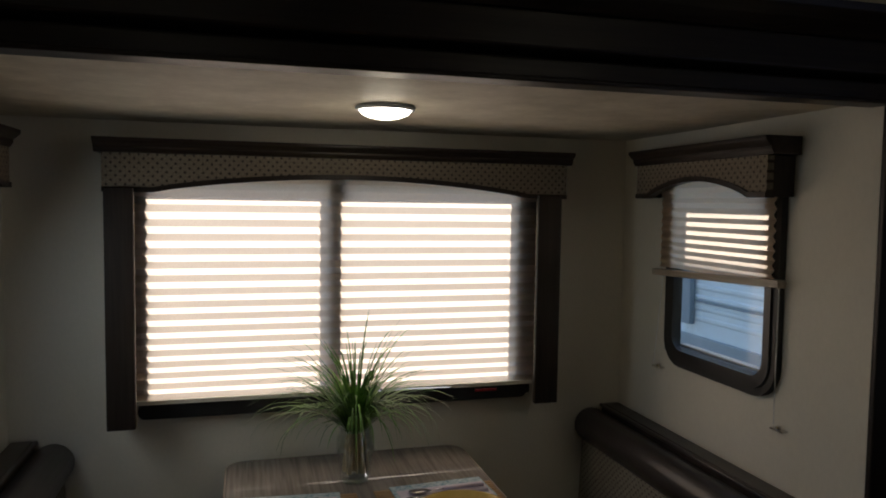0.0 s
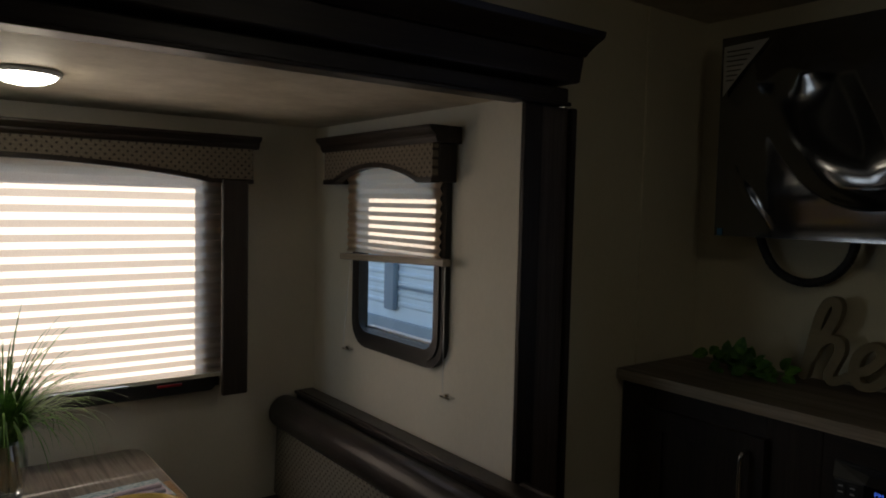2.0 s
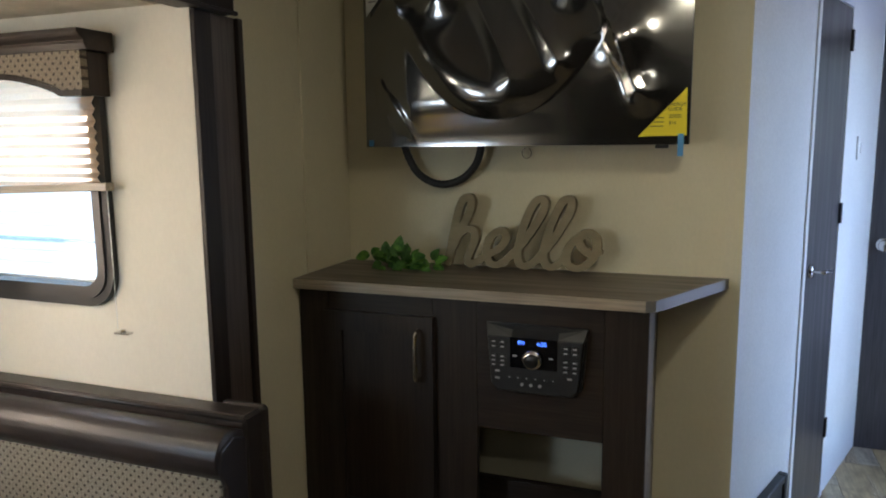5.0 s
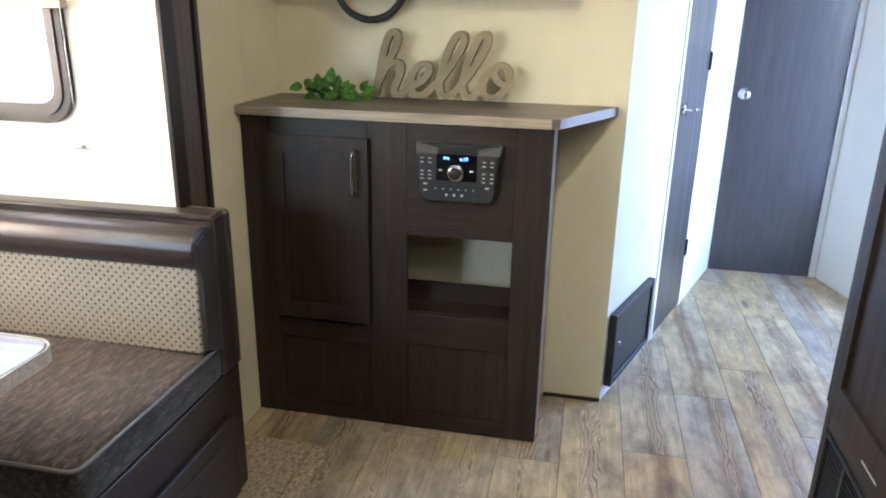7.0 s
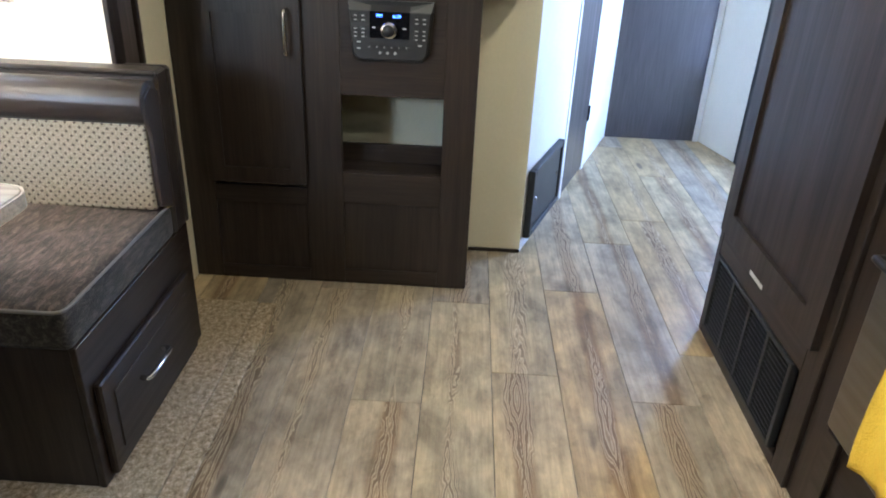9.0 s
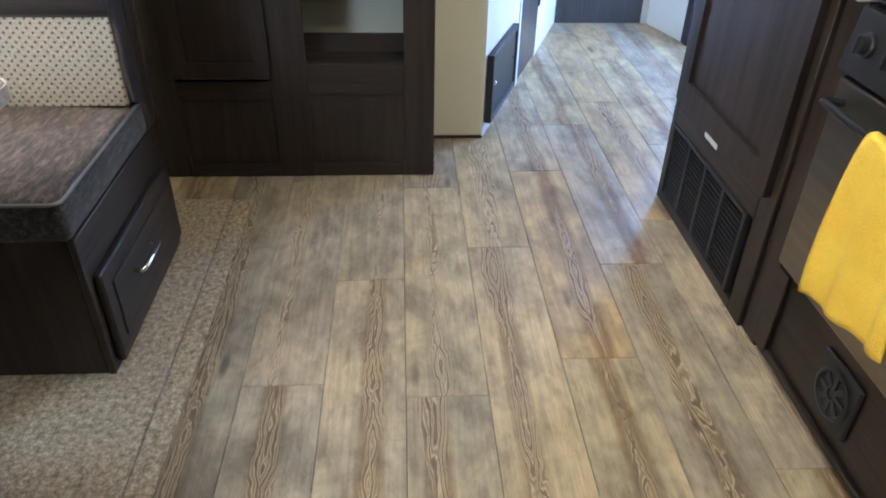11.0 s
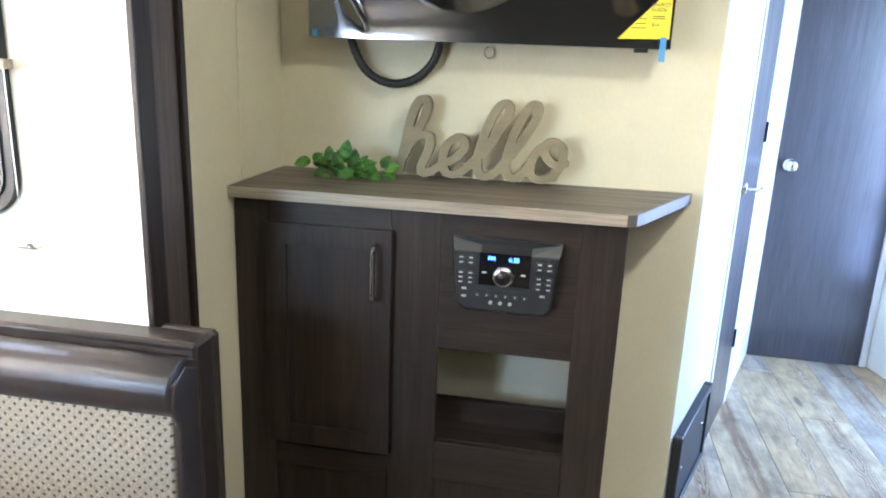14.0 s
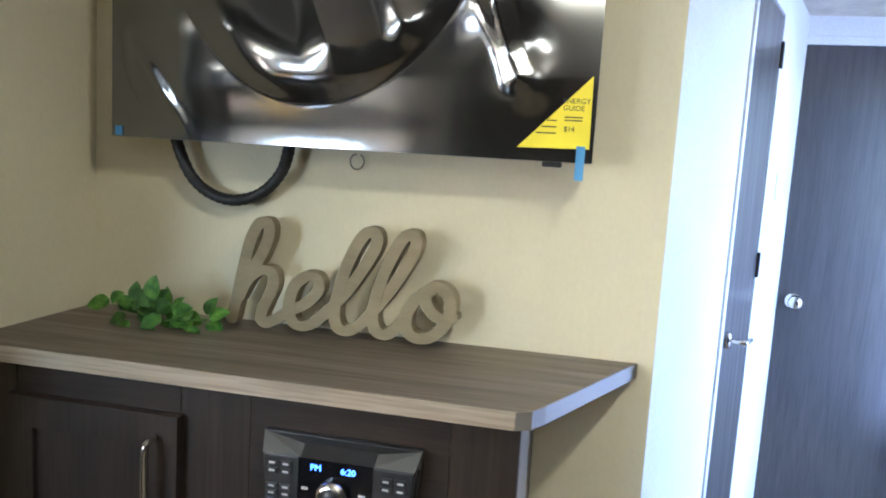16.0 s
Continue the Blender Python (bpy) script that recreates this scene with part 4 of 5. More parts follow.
# ---- television ----
tv = thing("television", (2.12, 1.021, 1.365), "wall-mounted flat television still wrapped in shiny film", "television")
TY0, TY1, TZ0, TZ1 = 0.592, 1.461, 1.366, 1.87
part("cabinet", box((2.095, TY0, TZ0), (2.135, TY1, TZ1), 0.004), BLACK, tv)
part("rear_housing", box((2.135, TY0 + 0.16, TZ0 + 0.05), (2.165, TY1 - 0.16, TZ1 - 0.12), 0.008), BLACK, tv)
part("wall_mount", box((2.165, 0.93, 1.5), (2.199, 1.11, 1.75), 0.003), BLACK, tv)
part("bezel", boxes(((2.086, TY0, TZ0), (2.0945, TY1, TZ0 + 0.014)), ((2.086, TY0, TZ1 - 0.012), (2.0945, TY1, TZ1)), ((2.086, TY0, TZ0 + 0.014), (2.0945, TY0 + 0.01, TZ1 - 0.012)), ((2.086, TY1 - 0.01, TZ0 + 0.014), (2.0945, TY1, TZ1 - 0.012)), bevel=0.001), BLACK, tv)
FILM = mat("glossy_wrap_film", (0.014, 0.0135, 0.012), 0.13)
FILM.node_tree.nodes["Principled BSDF"].inputs["IOR"].default_value = 2.5
FILM.node_tree.nodes["Principled BSDF"].inputs["Coat Weight"].default_value = 0.3
FILM.node_tree.nodes["Principled BSDF"].inputs["Coat Roughness"].default_value = 0.06
film = bmesh.new()
NU, NV = 150, 90
BULGES = ((0.84, 0.5, 0.14, 0.026), (0.9, 0.22, 0.09, 0.012), (0.28, 0.8, 0.15, 0.024), (0.66, 0.78, 0.13, 0.02), (0.08, 0.72, 0.09, 0.016), (0.5, 0.92, 0.1, 0.014))
CREASES = ((0.045, 0.36, 0.085, 0.0, 0.045, 0.014), (0.045, 0.36, 0.19, 0.0, 0.04, 0.016), (0.4, 0.75, 0.5, 0.33, 0.09, 0.007), (0.5, 0.85, 0.64, 0.4, 0.08, 0.008), (0.74, 0.8, 0.86, 0.25, 0.06, 0.011))
grid = []
for i in range(NV + 1):
    row = []
    for j in range(NU + 1):
        u, v = j / NU, i / NV
        y, z = TY1 - u * (TY1 - TY0), TZ0 + v * (TZ1 - TZ0)
        hold = min(1, 6 * min(u, 1.15 - 1.1 * u)) * min(1, 4 * min(v, 1 - v))
        hold = hold * hold * (3 - 2 * hold)
        hold *= 1 - 0.8 * math.exp(-((u - 1) ** 2 + v * v * 0.5) / 0.03)
        p = Vector((u * 1.7, v * 1.0, 3.1))
        d = 0.004 + 0.016 * noise.noise(p * 1.1 + Vector((0.3, 0.7, 0))) + 0.004 * noise.noise(p * 2.6 + Vector((4, 2, 0)))
        wu = u + 0.07 * noise.noise(p * 1.5 + Vector((7, 1, 0))) + 0.015 * noise.noise(p * 3.5)
        wv = v + 0.1 * noise.noise(p * 1.4 + Vector((2, 9, 0))) + 0.02 * noise.noise(p * 3.2 + Vector((5, 5, 0)))
        # a slack pouch of film that hangs in a curve
        off = v - 0.14 - (5.0 if u < 0.43 else 3.4) * (u - 0.43) ** 2 + 0.05 * noise.noise(p * 2.2)
        if off > 0:
            d += 0.36 * off * math.exp(-off / 0.16) * math.exp(-((u - 0.45) / 0.3) ** 2)
        for uc, vc, r, h in BULGES:
            d += h * math.exp(-(((wu - uc) * 1.7) ** 2 + (wv - vc) ** 2) / (r * r))
        for u0, v0, u1, v1, w, h in CREASES:
            q, r = Vector(((0.6 * u + 0.4 * wu - u0) * 1.7, 0.6 * v + 0.4 * wv - v0)), Vector(((u1 - u0) * 1.7, v1 - v0))
            t = min(1, max(0, q.dot(r) / r.length_squared))
            d += h * max(0, 1 - (q - r * t).length / w) ** 1.4
        row.append(film.verts.new((2.0835 - hold * (0.004 + 0.5 * (d + math.sqrt(d * d + 0.0002))), y, z)))
    grid.append(row)
for a, b in zip(grid, grid[1:]):
    for j in range(NU):
        film.faces.new((a[j], b[j], b[j + 1], a[j + 1]))
bmesh.ops.recalc_face_normals(film, faces=film.faces)
part("wrap_film", film, FILM, tv, "crumpled glossy clear wrap", True)
lab = part("energy_label", prism([(0.598, 1.388), (0.713, 1.386), (0.6, 1.502)], "x", 2.0735, 2.0742), YELLOW_LABEL, tv, "yellow three-cornered paper label")
words("label_text", "ENERGY", 0.0115, Matrix.Translation((2.0732, 0.623, 1.462)) @ FACE_WEST, INK, lab, 0.0002)
words("label_text", "GUIDE", 0.0115, Matrix.Translation((2.0732, 0.627, 1.451)) @ FACE_WEST, INK, lab, 0.0002)
words("label_text", "$14", 0.011, Matrix.Translation((2.0732, 0.632, 1.418)) @ FACE_WEST, INK, lab, 0.0002)
for z, a, b in ((1.436, 0.612, 0.64), (1.431, 0.612, 0.64), (1.43, 0.652, 0.668), (1.42, 0.652, 0.676), (1.41, 0.652, 0.684)):
    part("label_line", box((2.0728, a, z), (2.0734, b, z + 0.0018)), INK, lab)
part("tape", box((2.067, 0.604, 1.338), (2.0675, 0.618, 1.392)), BLUE_TAPE, tv, "strip of blue masking tape")
part("tape", box((2.081, 1.438, 1.368), (2.0818, 1.452, 1.385)), BLUE_TAPE, tv, "scrap of blue masking tape")
part("paper_sheet", prism([(1.448, 1.72), (1.449, 1.845), (1.33, 1.85), (1.40, 1.775)], "x", 2.0725, 2.073), mat("white_leaflet", (0.6, 0.6, 0.56), 0.6), tv, "white printed leaflet under the film")
for i in range(7):
    z = 1.83 - i * 0.012
    part("leaflet_line", box((2.0718, 1.37 + 0.008 * i, z), (2.0724, 1.44, z + 0.003)), INK, tv)
part("sensor", box((2.088, 0.64, 1.357), (2.11, 0.672, 1.3655), 0.002), BLACK, tv)
hose = thing("cable_loop", (2.17, 1.26, 1.26), "black corrugated cable loop hanging below the television", "cable")
bm = bmesh.new()
line = spline([(2.15, 1.372, 1.40), (2.155, 1.372, 1.36), (2.16, 1.345, 1.30), (2.163, 1.305, 1.268), (2.165, 1.255, 1.258), (2.163, 1.2, 1.275), (2.16, 1.16, 1.315), (2.155, 1.143, 1.362), (2.15, 1.14, 1.40)], 14)
tube(bm, line, 0.011, 14, lambda s: 1 + 0.07 * math.sin(s * 500))
part("sleeve", bm, BLACK_MATT, hose, "", True)
wire = thing("thin_cable", (2.18, 1.49, 1.7), "thin black wire hanging beside the television", "cable")
bm = bmesh.new()
tube(bm, spline([(2.12, 1.453, 1.80), (2.15, 1.475, 1.80), (2.19, 1.487, 1.77), (2.19, 1.487, 1.68), (2.185, 1.475, 1.62), (2.15, 1.453, 1.6)], 8), 0.0022, 6)
part("lead", bm, BLACK, wire, "", True)
ring = thing("wire_ring", (2.19, 1.02, 1.345), "small bent wire ring on the wall", "ring")
bm = bmesh.new()
tube(bm, [Vector((2.19 - 0.01 * math.cos(a / 3), 1.02 + 0.012 * math.sin(a), 1.345 + 0.014 * math.cos(a))) for a in [i * 0.3 for i in range(21)]], 0.0016, 6)
part("loop", bm, CHROME, ring, "", True)

# ---- things on the counter ----


def sign_letter(sign, name, pts, ramp0, ramp1, closed=False):
    """One letter: a broad brush stroke along a smooth line, cut from board."""
    line = spline([(u, w, 0) for u, w in pts], 9)
    bm = bmesh.new()
    half = 0.0108
    left, right = [], []
    for i, p in enumerate(line):
        d = (line[min(i + 1, len(line) - 1)] - line[max(i - 1, 0)]).normalized()
        n = Vector((-d.y, d.x, 0))
        h = half * (0.84 + 0.22 * abs(d.y))
        left.append(p + n * h), right.append(p - n * h)

    def loop(a, b, s):
        x0, x1 = 2.128 - ramp0 - (ramp1 - ramp0) * s, 2.152
        return [bm.verts.new((x, 1.254 - q.x, 1.021 + q.y)) for q in (a, b) for x in (x0, x1)]
    rows = [loop(a, b, i / len(line)) for i, (a, b) in enumerate(zip(left, right))]
    for r, s in zip(rows, rows[1:]):
        bm.faces.new((r[0], s[0], s[2], r[2])), bm.faces.new((r[1], r[3], s[3], s[1]))
        bm.faces.new((r[0], r[1], s[1], s[0])), bm.faces.new((r[2], s[2], s[3], r[3]))
    # round ends
    for k, c in ((0, line[0]), (-1, line[-1])):
        x0 = 2.128 - (ramp0 if k == 0 else ramp1) + 0.0003
        r = (left[k] - right[k]).length / 2
        fr = [bm.verts.new((x0, 1.254 - c.x + r * math.cos(a), 1.021 + c.y + r * math.sin(a))) for a in [i * math.pi / 8 for i in range(16)]]
        bk = [bm.verts.new((2.1515, v.co.y, v.co.z)) for v in fr]
        bm.faces.new(fr)
        for i in range(16):
            bm.faces.new((fr[i], fr[(i + 1) % 16], bk[(i + 1) % 16], bk[i]))
    bmesh.ops.recalc_face_normals(bm, faces=bm.faces)
    return part(name, bm, SIGN, sign)


sign = thing("word_sign", (2.14, 1.03, 1.02), "driftwood-brown cut-out script sign reading hello", "sign")
S = 0.00044


def px(*uv):
    return [(u * S * 1.005 + 0.002, (530 - w) * S * 1.06 - 0.0005) for u, w in uv]


sign_letter(sign, "letter_h", px((38, 492), (62, 390), (88, 270), (118, 160), (155, 98), (192, 98), (196, 150), (160, 235), (112, 300)), 0.0, 0.0006)
sign_letter(sign, "letter_h", px((70, 400), (110, 325), (165, 287), (215, 292), (222, 345), (190, 420), (172, 470), (192, 498), (235, 480)), 0.0012, 0.002)
sign_letter(sign, "letter_e", px((235, 482), (300, 440), (375, 400), (425, 345), (420, 300), (375, 292), (322, 335), (300, 410), (315, 475), (360, 494), (420, 470), (470, 420)), 0.0026, 0.0036)
sign_letter(sign, "letter_l", px((455, 440), (540, 350), (615, 245), (668, 150), (662, 100), (622, 105), (575, 175), (530, 290), (503, 410), (515, 475), (555, 493), (610, 465), (650, 425)), 0.0042, 0.0054)
sign_letter(sign, "letter_l", px((640, 435), (715, 345), (785, 240), (832, 150), (828, 98), (788, 104), (740, 180), (695, 290), (668, 410), (682, 472), (722, 490), (770, 462), (800, 420)), 0.006, 0.0072)
sign_letter(sign, "letter_o", px((905, 300), (850, 335), (812, 400), (818, 465), (870, 490), (935, 465), (985, 395), (985, 320), (935, 285), (890, 305), (895, 360), (945, 400), (1005, 395)), 0.0078, 0.009)

ivy = thing("ivy_sprig", (2.1, 1.36, 1.02), "small artificial green ivy sprig on the counter", "plant")
rnd = random.Random(4)
stem = spline([(2.10, 1.455, 1.052), (2.08, 1.41, 1.047), (2.06, 1.36, 1.037), (2.07, 1.31, 1.037), (2.09, 1.262, 1.039)], 6)
bm = bmesh.new()
tube(bm, stem, 0.0022, 6)
part("stem", bm, GRASS_BLADE, ivy, "", True)


def leaf(base, d, up, size):
    bm = bmesh.new()
    side = d.cross(up).normalized()
    up = side.cross(d).normalized()
    prev = None
    for i in range(8):
        t = i / 7
        w = 0.42 * size * math.sin(math.pi * min(1, t * 0.97 + 0.03)) ** 0.65 * (1.15 - 0.5 * t)
        mid = base + d * size * t + up * (-0.25 * size * t * t)
        row = [bm.verts.new(mid + side * w * k + up * (0.22 * w * abs(k))) for k in (-1, -0.5, 0, 0.5, 1)]
        if prev:
            for k in range(4):
                bm.faces.new((prev[k], prev[k + 1], row[k + 1], row[k]))
        prev = row
    return bm


for cy, cz, count, spread in ((1.452, 1.058, 3, 0.01), (1.405, 1.046, 8, 0.022), (1.36, 1.05, 18, 0.032), (1.325, 1.046, 10, 0.028), (1.275, 1.038, 7, 0.016)):
    for i in range(count):
        a = 2 * math.pi * (i + rnd.uniform(-0.3, 0.3)) / count
        r = spread * rnd.uniform(0.3, 1.0)
        b = Vector((2.085 + rnd.uniform(-0.035, 0.02), cy + r * math.cos(a), max(1.03, cz + r * 0.8 * math.sin(a))))
        d = Vector((rnd.uniform(-0.5, 0.1), math.cos(a), 0.75 * math.sin(a) + 0.15)).normalized()
        face = Vector((-0.7 + rnd.uniform(-0.3, 0.3), rnd.uniform(-0.5, 0.5), 0.7)).normalized()
        lb = leaf(b, d, face, rnd.uniform(0.03, 0.044))
        for v in lb.verts:
            v.co.x, v.co.z = min(v.co.x, 2.123), max(v.co.z, 1.021)
        part("leaf", lb, LEAF, ivy, "", True)

# ---- hall ----
door1 = thing("door_1", HALL_M @ Vector(((D0 + D1) / 2, 0.02, 0)), "closed dark wood bathroom door with lever handle", "door", kind="structure")
part("door_leaf", hall(box((D0 + 0.004, -0.004, 0.012), (D1 - 0.004, 0.028, 1.826), 0.003)), DOOR_WOOD, door1)
bm = lathe([(0.0, -0.012), (0.02, -0.012), (0.022, -0.004), (0.022, 0.0)], (D0 + 0.05, -0.004, 0.945), 20, "y")
tube(bm, spline([(D0 + 0.05, -0.01, 0.945), (D0 + 0.05, -0.045, 0.945), (D0 + 0.062, -0.052, 0.945), (D0 + 0.13, -0.052, 0.94)], 6), 0.007, 10)
part("door_handle", hall(bm), CHROME, door1, "brushed nickel lever", True)
for z in (0.25, 1.07, 1.68):
    part("hinge", hall(box((D1 - 0.008, -0.012, z), (D1 + 0.014, 0.0, z + 0.075), 0.002)), BLACK, door1)
structure("trim_door", hall(boxes(((D1, -0.006, 0), (D1 + 0.03, 0.0, 1.86)), ((D0 - 0.03, -0.006, 0), (D0, 0.0, 1.86)), ((D0, -0.006, 1.83), (D1, 0.0, 1.86)), bevel=0.001)), WHITE, "white casing round the bathroom door", "trim")
reg = thing("floor_register", HALL_M @ Vector((0.26, -0.02, 0.04)), "black air return grille low on the hall wall", "grille")
part("frame", hall(boxes(((0.022, -0.028, 0.052), (0.05, -0.001, 0.322)), ((0.44, -0.028, 0.052), (0.466, -0.001, 0.322)), ((0.05, -0.028, 0.052), (0.44, -0.001, 0.075)), ((0.05, -0.028, 0.298), (0.44, -0.001, 0.322)), bevel=0.003)), BLACK_MATT, reg)
part("panel", hall(box((0.05, -0.02, 0.075), (0.44, -0.001, 0.298))), BLACK_MATT, reg)
for x in (0.1, 0.41):
    part("screw", hall(lathe([(0.0, -0.003), (0.006, -0.003), (0.008, 0.0)], (x, -0.02, 0.19), 12, "y")), CHROME, reg)

door2 = thing("door_2", (ROOM_E, -0.354, 0), "closed dark wood bedroom door with round knob", "door", kind="structure")
part("door_leaf", box((ROOM_E - 0.006, -0.615, 0.0008), (ROOM_E + 0.03, -0.116, 1.848), 0.003), DOOR_WOOD, door2)
part("door_knob", lathe([(0.0, -0.062), (0.018, -0.06), (0.026, -0.05), (0.027, -0.04), (0.02, -0.03), (0.011, -0.022), (0.011, -0.008), (0.028, -0.006), (0.03, 0.0)], (ROOM_E - 0.006, -0.168, 0.923), 26, "x"), CHROME, door2, "polished round knob", True)
structure("trim_bedroom_door", boxes(((ROOM_E - 0.006, -0.114, 0), (ROOM_E, -0.102, 1.88)), ((ROOM_E - 0.01, -0.643, 0), (ROOM_E, -0.617, 1.88)), ((ROOM_E - 0.006, -0.617, 1.85), (ROOM_E, -0.114, 1.88)), bevel=0.001), WHITE, "white casing round the bedroom door", "trim")
sw = thing("light_switch", HALL_M @ Vector((1.28, 0, 1.3)), "white wall switch plate in the hall", "switch")
part("plate", hall(box((1.255, -0.008, 1.295), (1.325, -0.001, 1.385), 0.002)), WHITE_PLASTIC, sw)
part("rocker", hall(box((1.28, -0.013, 1.32), (1.30, -0.007, 1.36), 0.002)), WHITE_PLASTIC, sw)

# Entry doorway: black frame, open screen door edge.
entry = thing("door_3", (3.01, -0.85, 0), "open entry doorway with black metal frame letting daylight in", "door", kind="structure")
part("door_frame", boxes(((3.318, -0.86, 0), (3.391, -0.738, 1.86)), ((2.635, -0.91, 0), (2.68, -0.84, 1.86)), ((2.68, -0.91, 1.82), (3.318, -0.84, 1.86)), bevel=0.003), BLACK_MATT, entry)
part("screen_stile", box((3.235, -0.848, 0.03), (3.296, -0.822, 1.82), 0.003), BLACK_MATT, entry)
part("screen_stile", box((2.682, -0.848, 0.03), (2.72, -0.822, 1.82), 0.003), BLACK_MATT, entry)
part("kick_panel", box((2.72, -0.846, 0.03), (3.235, -0.826, 0.24), 0.002), BLACK_MATT, entry, "dark lower door panel")
for z in (0.62, 1.1, 1.6):
    part("screen_rail", box((2.72, -0.846, z), (3.235, -0.824, z + 0.028), 0.002), BLACK_MATT, entry)
for z in (0.1, 0.27, 0.36, 0.82, 0.98, 1.05, 1.5):
    part("hinge", box((3.284, -0.835, z), (3.336, -0.795, z + 0.03), 0.005), BLACK, entry)
part("threshold", box((2.68, -0.93, -0.005), (3.33, -0.80, 0.004), 0.002), STEEL, entry)

# ---- pantry ----
pan = thing("pantry_cabinet", (1.38, -0.47, 0), "tall dark espresso pantry cabinet with a lower black vent", "cabinet")
PX0, PX1, PY = 1.034, 1.732, -0.1
part("carcass", box((PX0, KITCHEN_Y + 0.001, 0.0), (PX1, PY - 0.02, CEIL - 0.001), 0.002), ESPRESSO, pan)
part("face_frame", boxes(((PX0, PY - 0.0195, 0.0), (1.105, PY, CEIL - 0.002)), ((1.705, PY - 0.0195, 0.0), (PX1, PY, CEIL - 0.002)), bevel=0.002), ESPRESSO, pan)
for z0, z1 in ((0.0, 0.032), (0.282, 0.40), (1.86, CEIL - 0.002)):
    part("rail", box((1.105, PY - 0.0195, z0), (1.705, PY - 0.0005, z1), 0.002), ESPRESSO_X, pan)
d = part("door", ring_prism(RECT(1.062, 1.69, 0.37, 1.88), RECT(1.13, 1.622, 0.44, 1.81), "y", PY + 0.001, PY + 0.02), ESPRESSO, pan, "tall framed door with flat panel")
part("door_panel", box((1.13, PY + 0.004, 0.44), (1.622, PY + 0.01, 1.81)), ESPRESSO, d)
part("sticker", box((1.385, PY + 0.0002, 0.336), (1.475, PY + 0.0012, 0.354)), WHITE_PLASTIC, pan, "small white sticker")
vent = part("vent", boxes(((1.14, PY - 0.018, 0.036), (1.69, PY - 0.012, 0.278)), ((1.135, PY - 0.012, 0.033), (1.15, PY + 0.006, 0.281)), ((1.68, PY - 0.012, 0.033), (1.695, PY + 0.006, 0.281)), ((1.15, PY - 0.012, 0.033), (1.68, PY + 0.006, 0.045)), ((1.15, PY - 0.012, 0.269), (1.68, PY + 0.006, 0.281)), bevel=0.0015), BLACK_MATT, pan, "black louvred vent")
for i in range(1, 4):
    x = 1.15 + 0.53 * i / 4
    part("divider", box((x - 0.007, PY - 0.012, 0.045), (x + 0.007, PY + 0.004, 0.269), 0.001), BLACK_MATT, vent)
for i in range(4):
    for j in range(15):
        x0, z = 1.15 + 0.53 * i / 4 + 0.009, 0.052 + j * 0.0147
        sl = prism([(PY - 0.011, z), (PY + 0.002, z - 0.004), (PY + 0.002, z - 0.0015), (PY - 0.011, z + 0.0025)], "x", x0, x0 + 0.1145)
        part("slat", sl, BLACK, vent)

# ---- kitchen ----
base = thing("kitchen_cabinet", (0.7, -0.48, 0), "dark espresso base cabinet round the range", "cabinet")
part("end_stile", box((0.958, KITCHEN_Y + 0.001, 0.0), (PX0 - 0.001, PY - 0.012, 0.848), 0.002), ESPRESSO, base)
part("toe_panel", box((0.42, PY - 0.04, 0.0), (0.957, PY - 0.02, 0.262), 0.002), ESPRESSO_X, base)
part("side_board", box((0.40, KITCHEN_Y + 0.001, 0.0), (0.419, PY - 0.02, 0.848), 0.002), ESPRESSO, base)
part("panel_frame", boxes(((0.905, PY - 0.0195, 0.02), (0.955, PY - 0.006, 0.25)), ((0.45, PY - 0.0195, 0.02), (0.905, PY - 0.006, 0.035)), bevel=0.002), ESPRESSO_X, base)
fan = part("floor_vent", boxes(((0.575, PY - 0.0195, 0.075), (0.715, PY - 0.008, 0.215)), bevel=0.004), BLACK_MATT, base, "black square vent with a round opening")
part("vent_ring", lathe([(0.05, 0.0), (0.058, 0.006), (0.05, 0.008), (0.045, 0.0)], (0.645, PY - 0.009, 0.145), 24, "y"), BLACK, fan)
for i in range(8):
    bmv = box((-0.006, 0.0, 0.012), (0.006, 0.004, 0.046), 0.001)
    bmv.transform(Matrix.Translation((0.645, PY - 0.008, 0.145)) @ Matrix.Rotation(i * math.pi / 4, 4, "Y"))
    part("vane", bmv, BLACK, fan)
wt = thing("worktop", (1.0, -0.48, 0.85), "white kitchen worktop beside the range", "worktop")
part("slab", box((0.945, KITCHEN_Y + 0.001, 0.85), (PX0 - 0.001, PY + 0.022, 0.884), 0.006), WHITE, wt)
stove = thing("range_oven", (0.69, -0.47, 0.263), "black and stainless range with a towel over its handle", "oven")
part("body", box((0.422, KITCHEN_Y + 0.002, 0.264), (0.942, PY - 0.02, 0.86), 0.003), BLACK, stove)
part("oven_door", box((0.428, PY - 0.019, 0.275), (0.938, PY + 0.012, 0.715), 0.005), STEEL, stove, "stainless oven door")
part("control_panel", prism([(PY - 0.0195, 0.725), (PY + 0.022, 0.728), (PY + 0.008, 0.845), (PY - 0.0195, 0.852)], "x", 0.425, 0.942, 0.003), BLACK, stove, "slanted black control panel")
part("hob", box((0.422, KITCHEN_Y + 0.002, 0.861), (0.942, PY + 0.004, 0.878), 0.004), BLACK, stove)
for x in (0.88, 0.79, 0.7, 0.6, 0.5):
    kn = lathe([(0.024, 0.0), (0.023, 0.008), (0.019, 0.01), (0.017, 0.024), (0.0, 0.025)], (0, 0, 0), 22, "y")
    add_box(kn, (-0.003, 0.008, -0.016), (0.003, 0.029, 0.016), 0.001)
    kn.transform(Matrix.Translation((x, PY + 0.014, 0.79)) @ Matrix.Rotation(radians(7), 4, "X"))
    part("knob", kn, BLACK, stove, "", False)
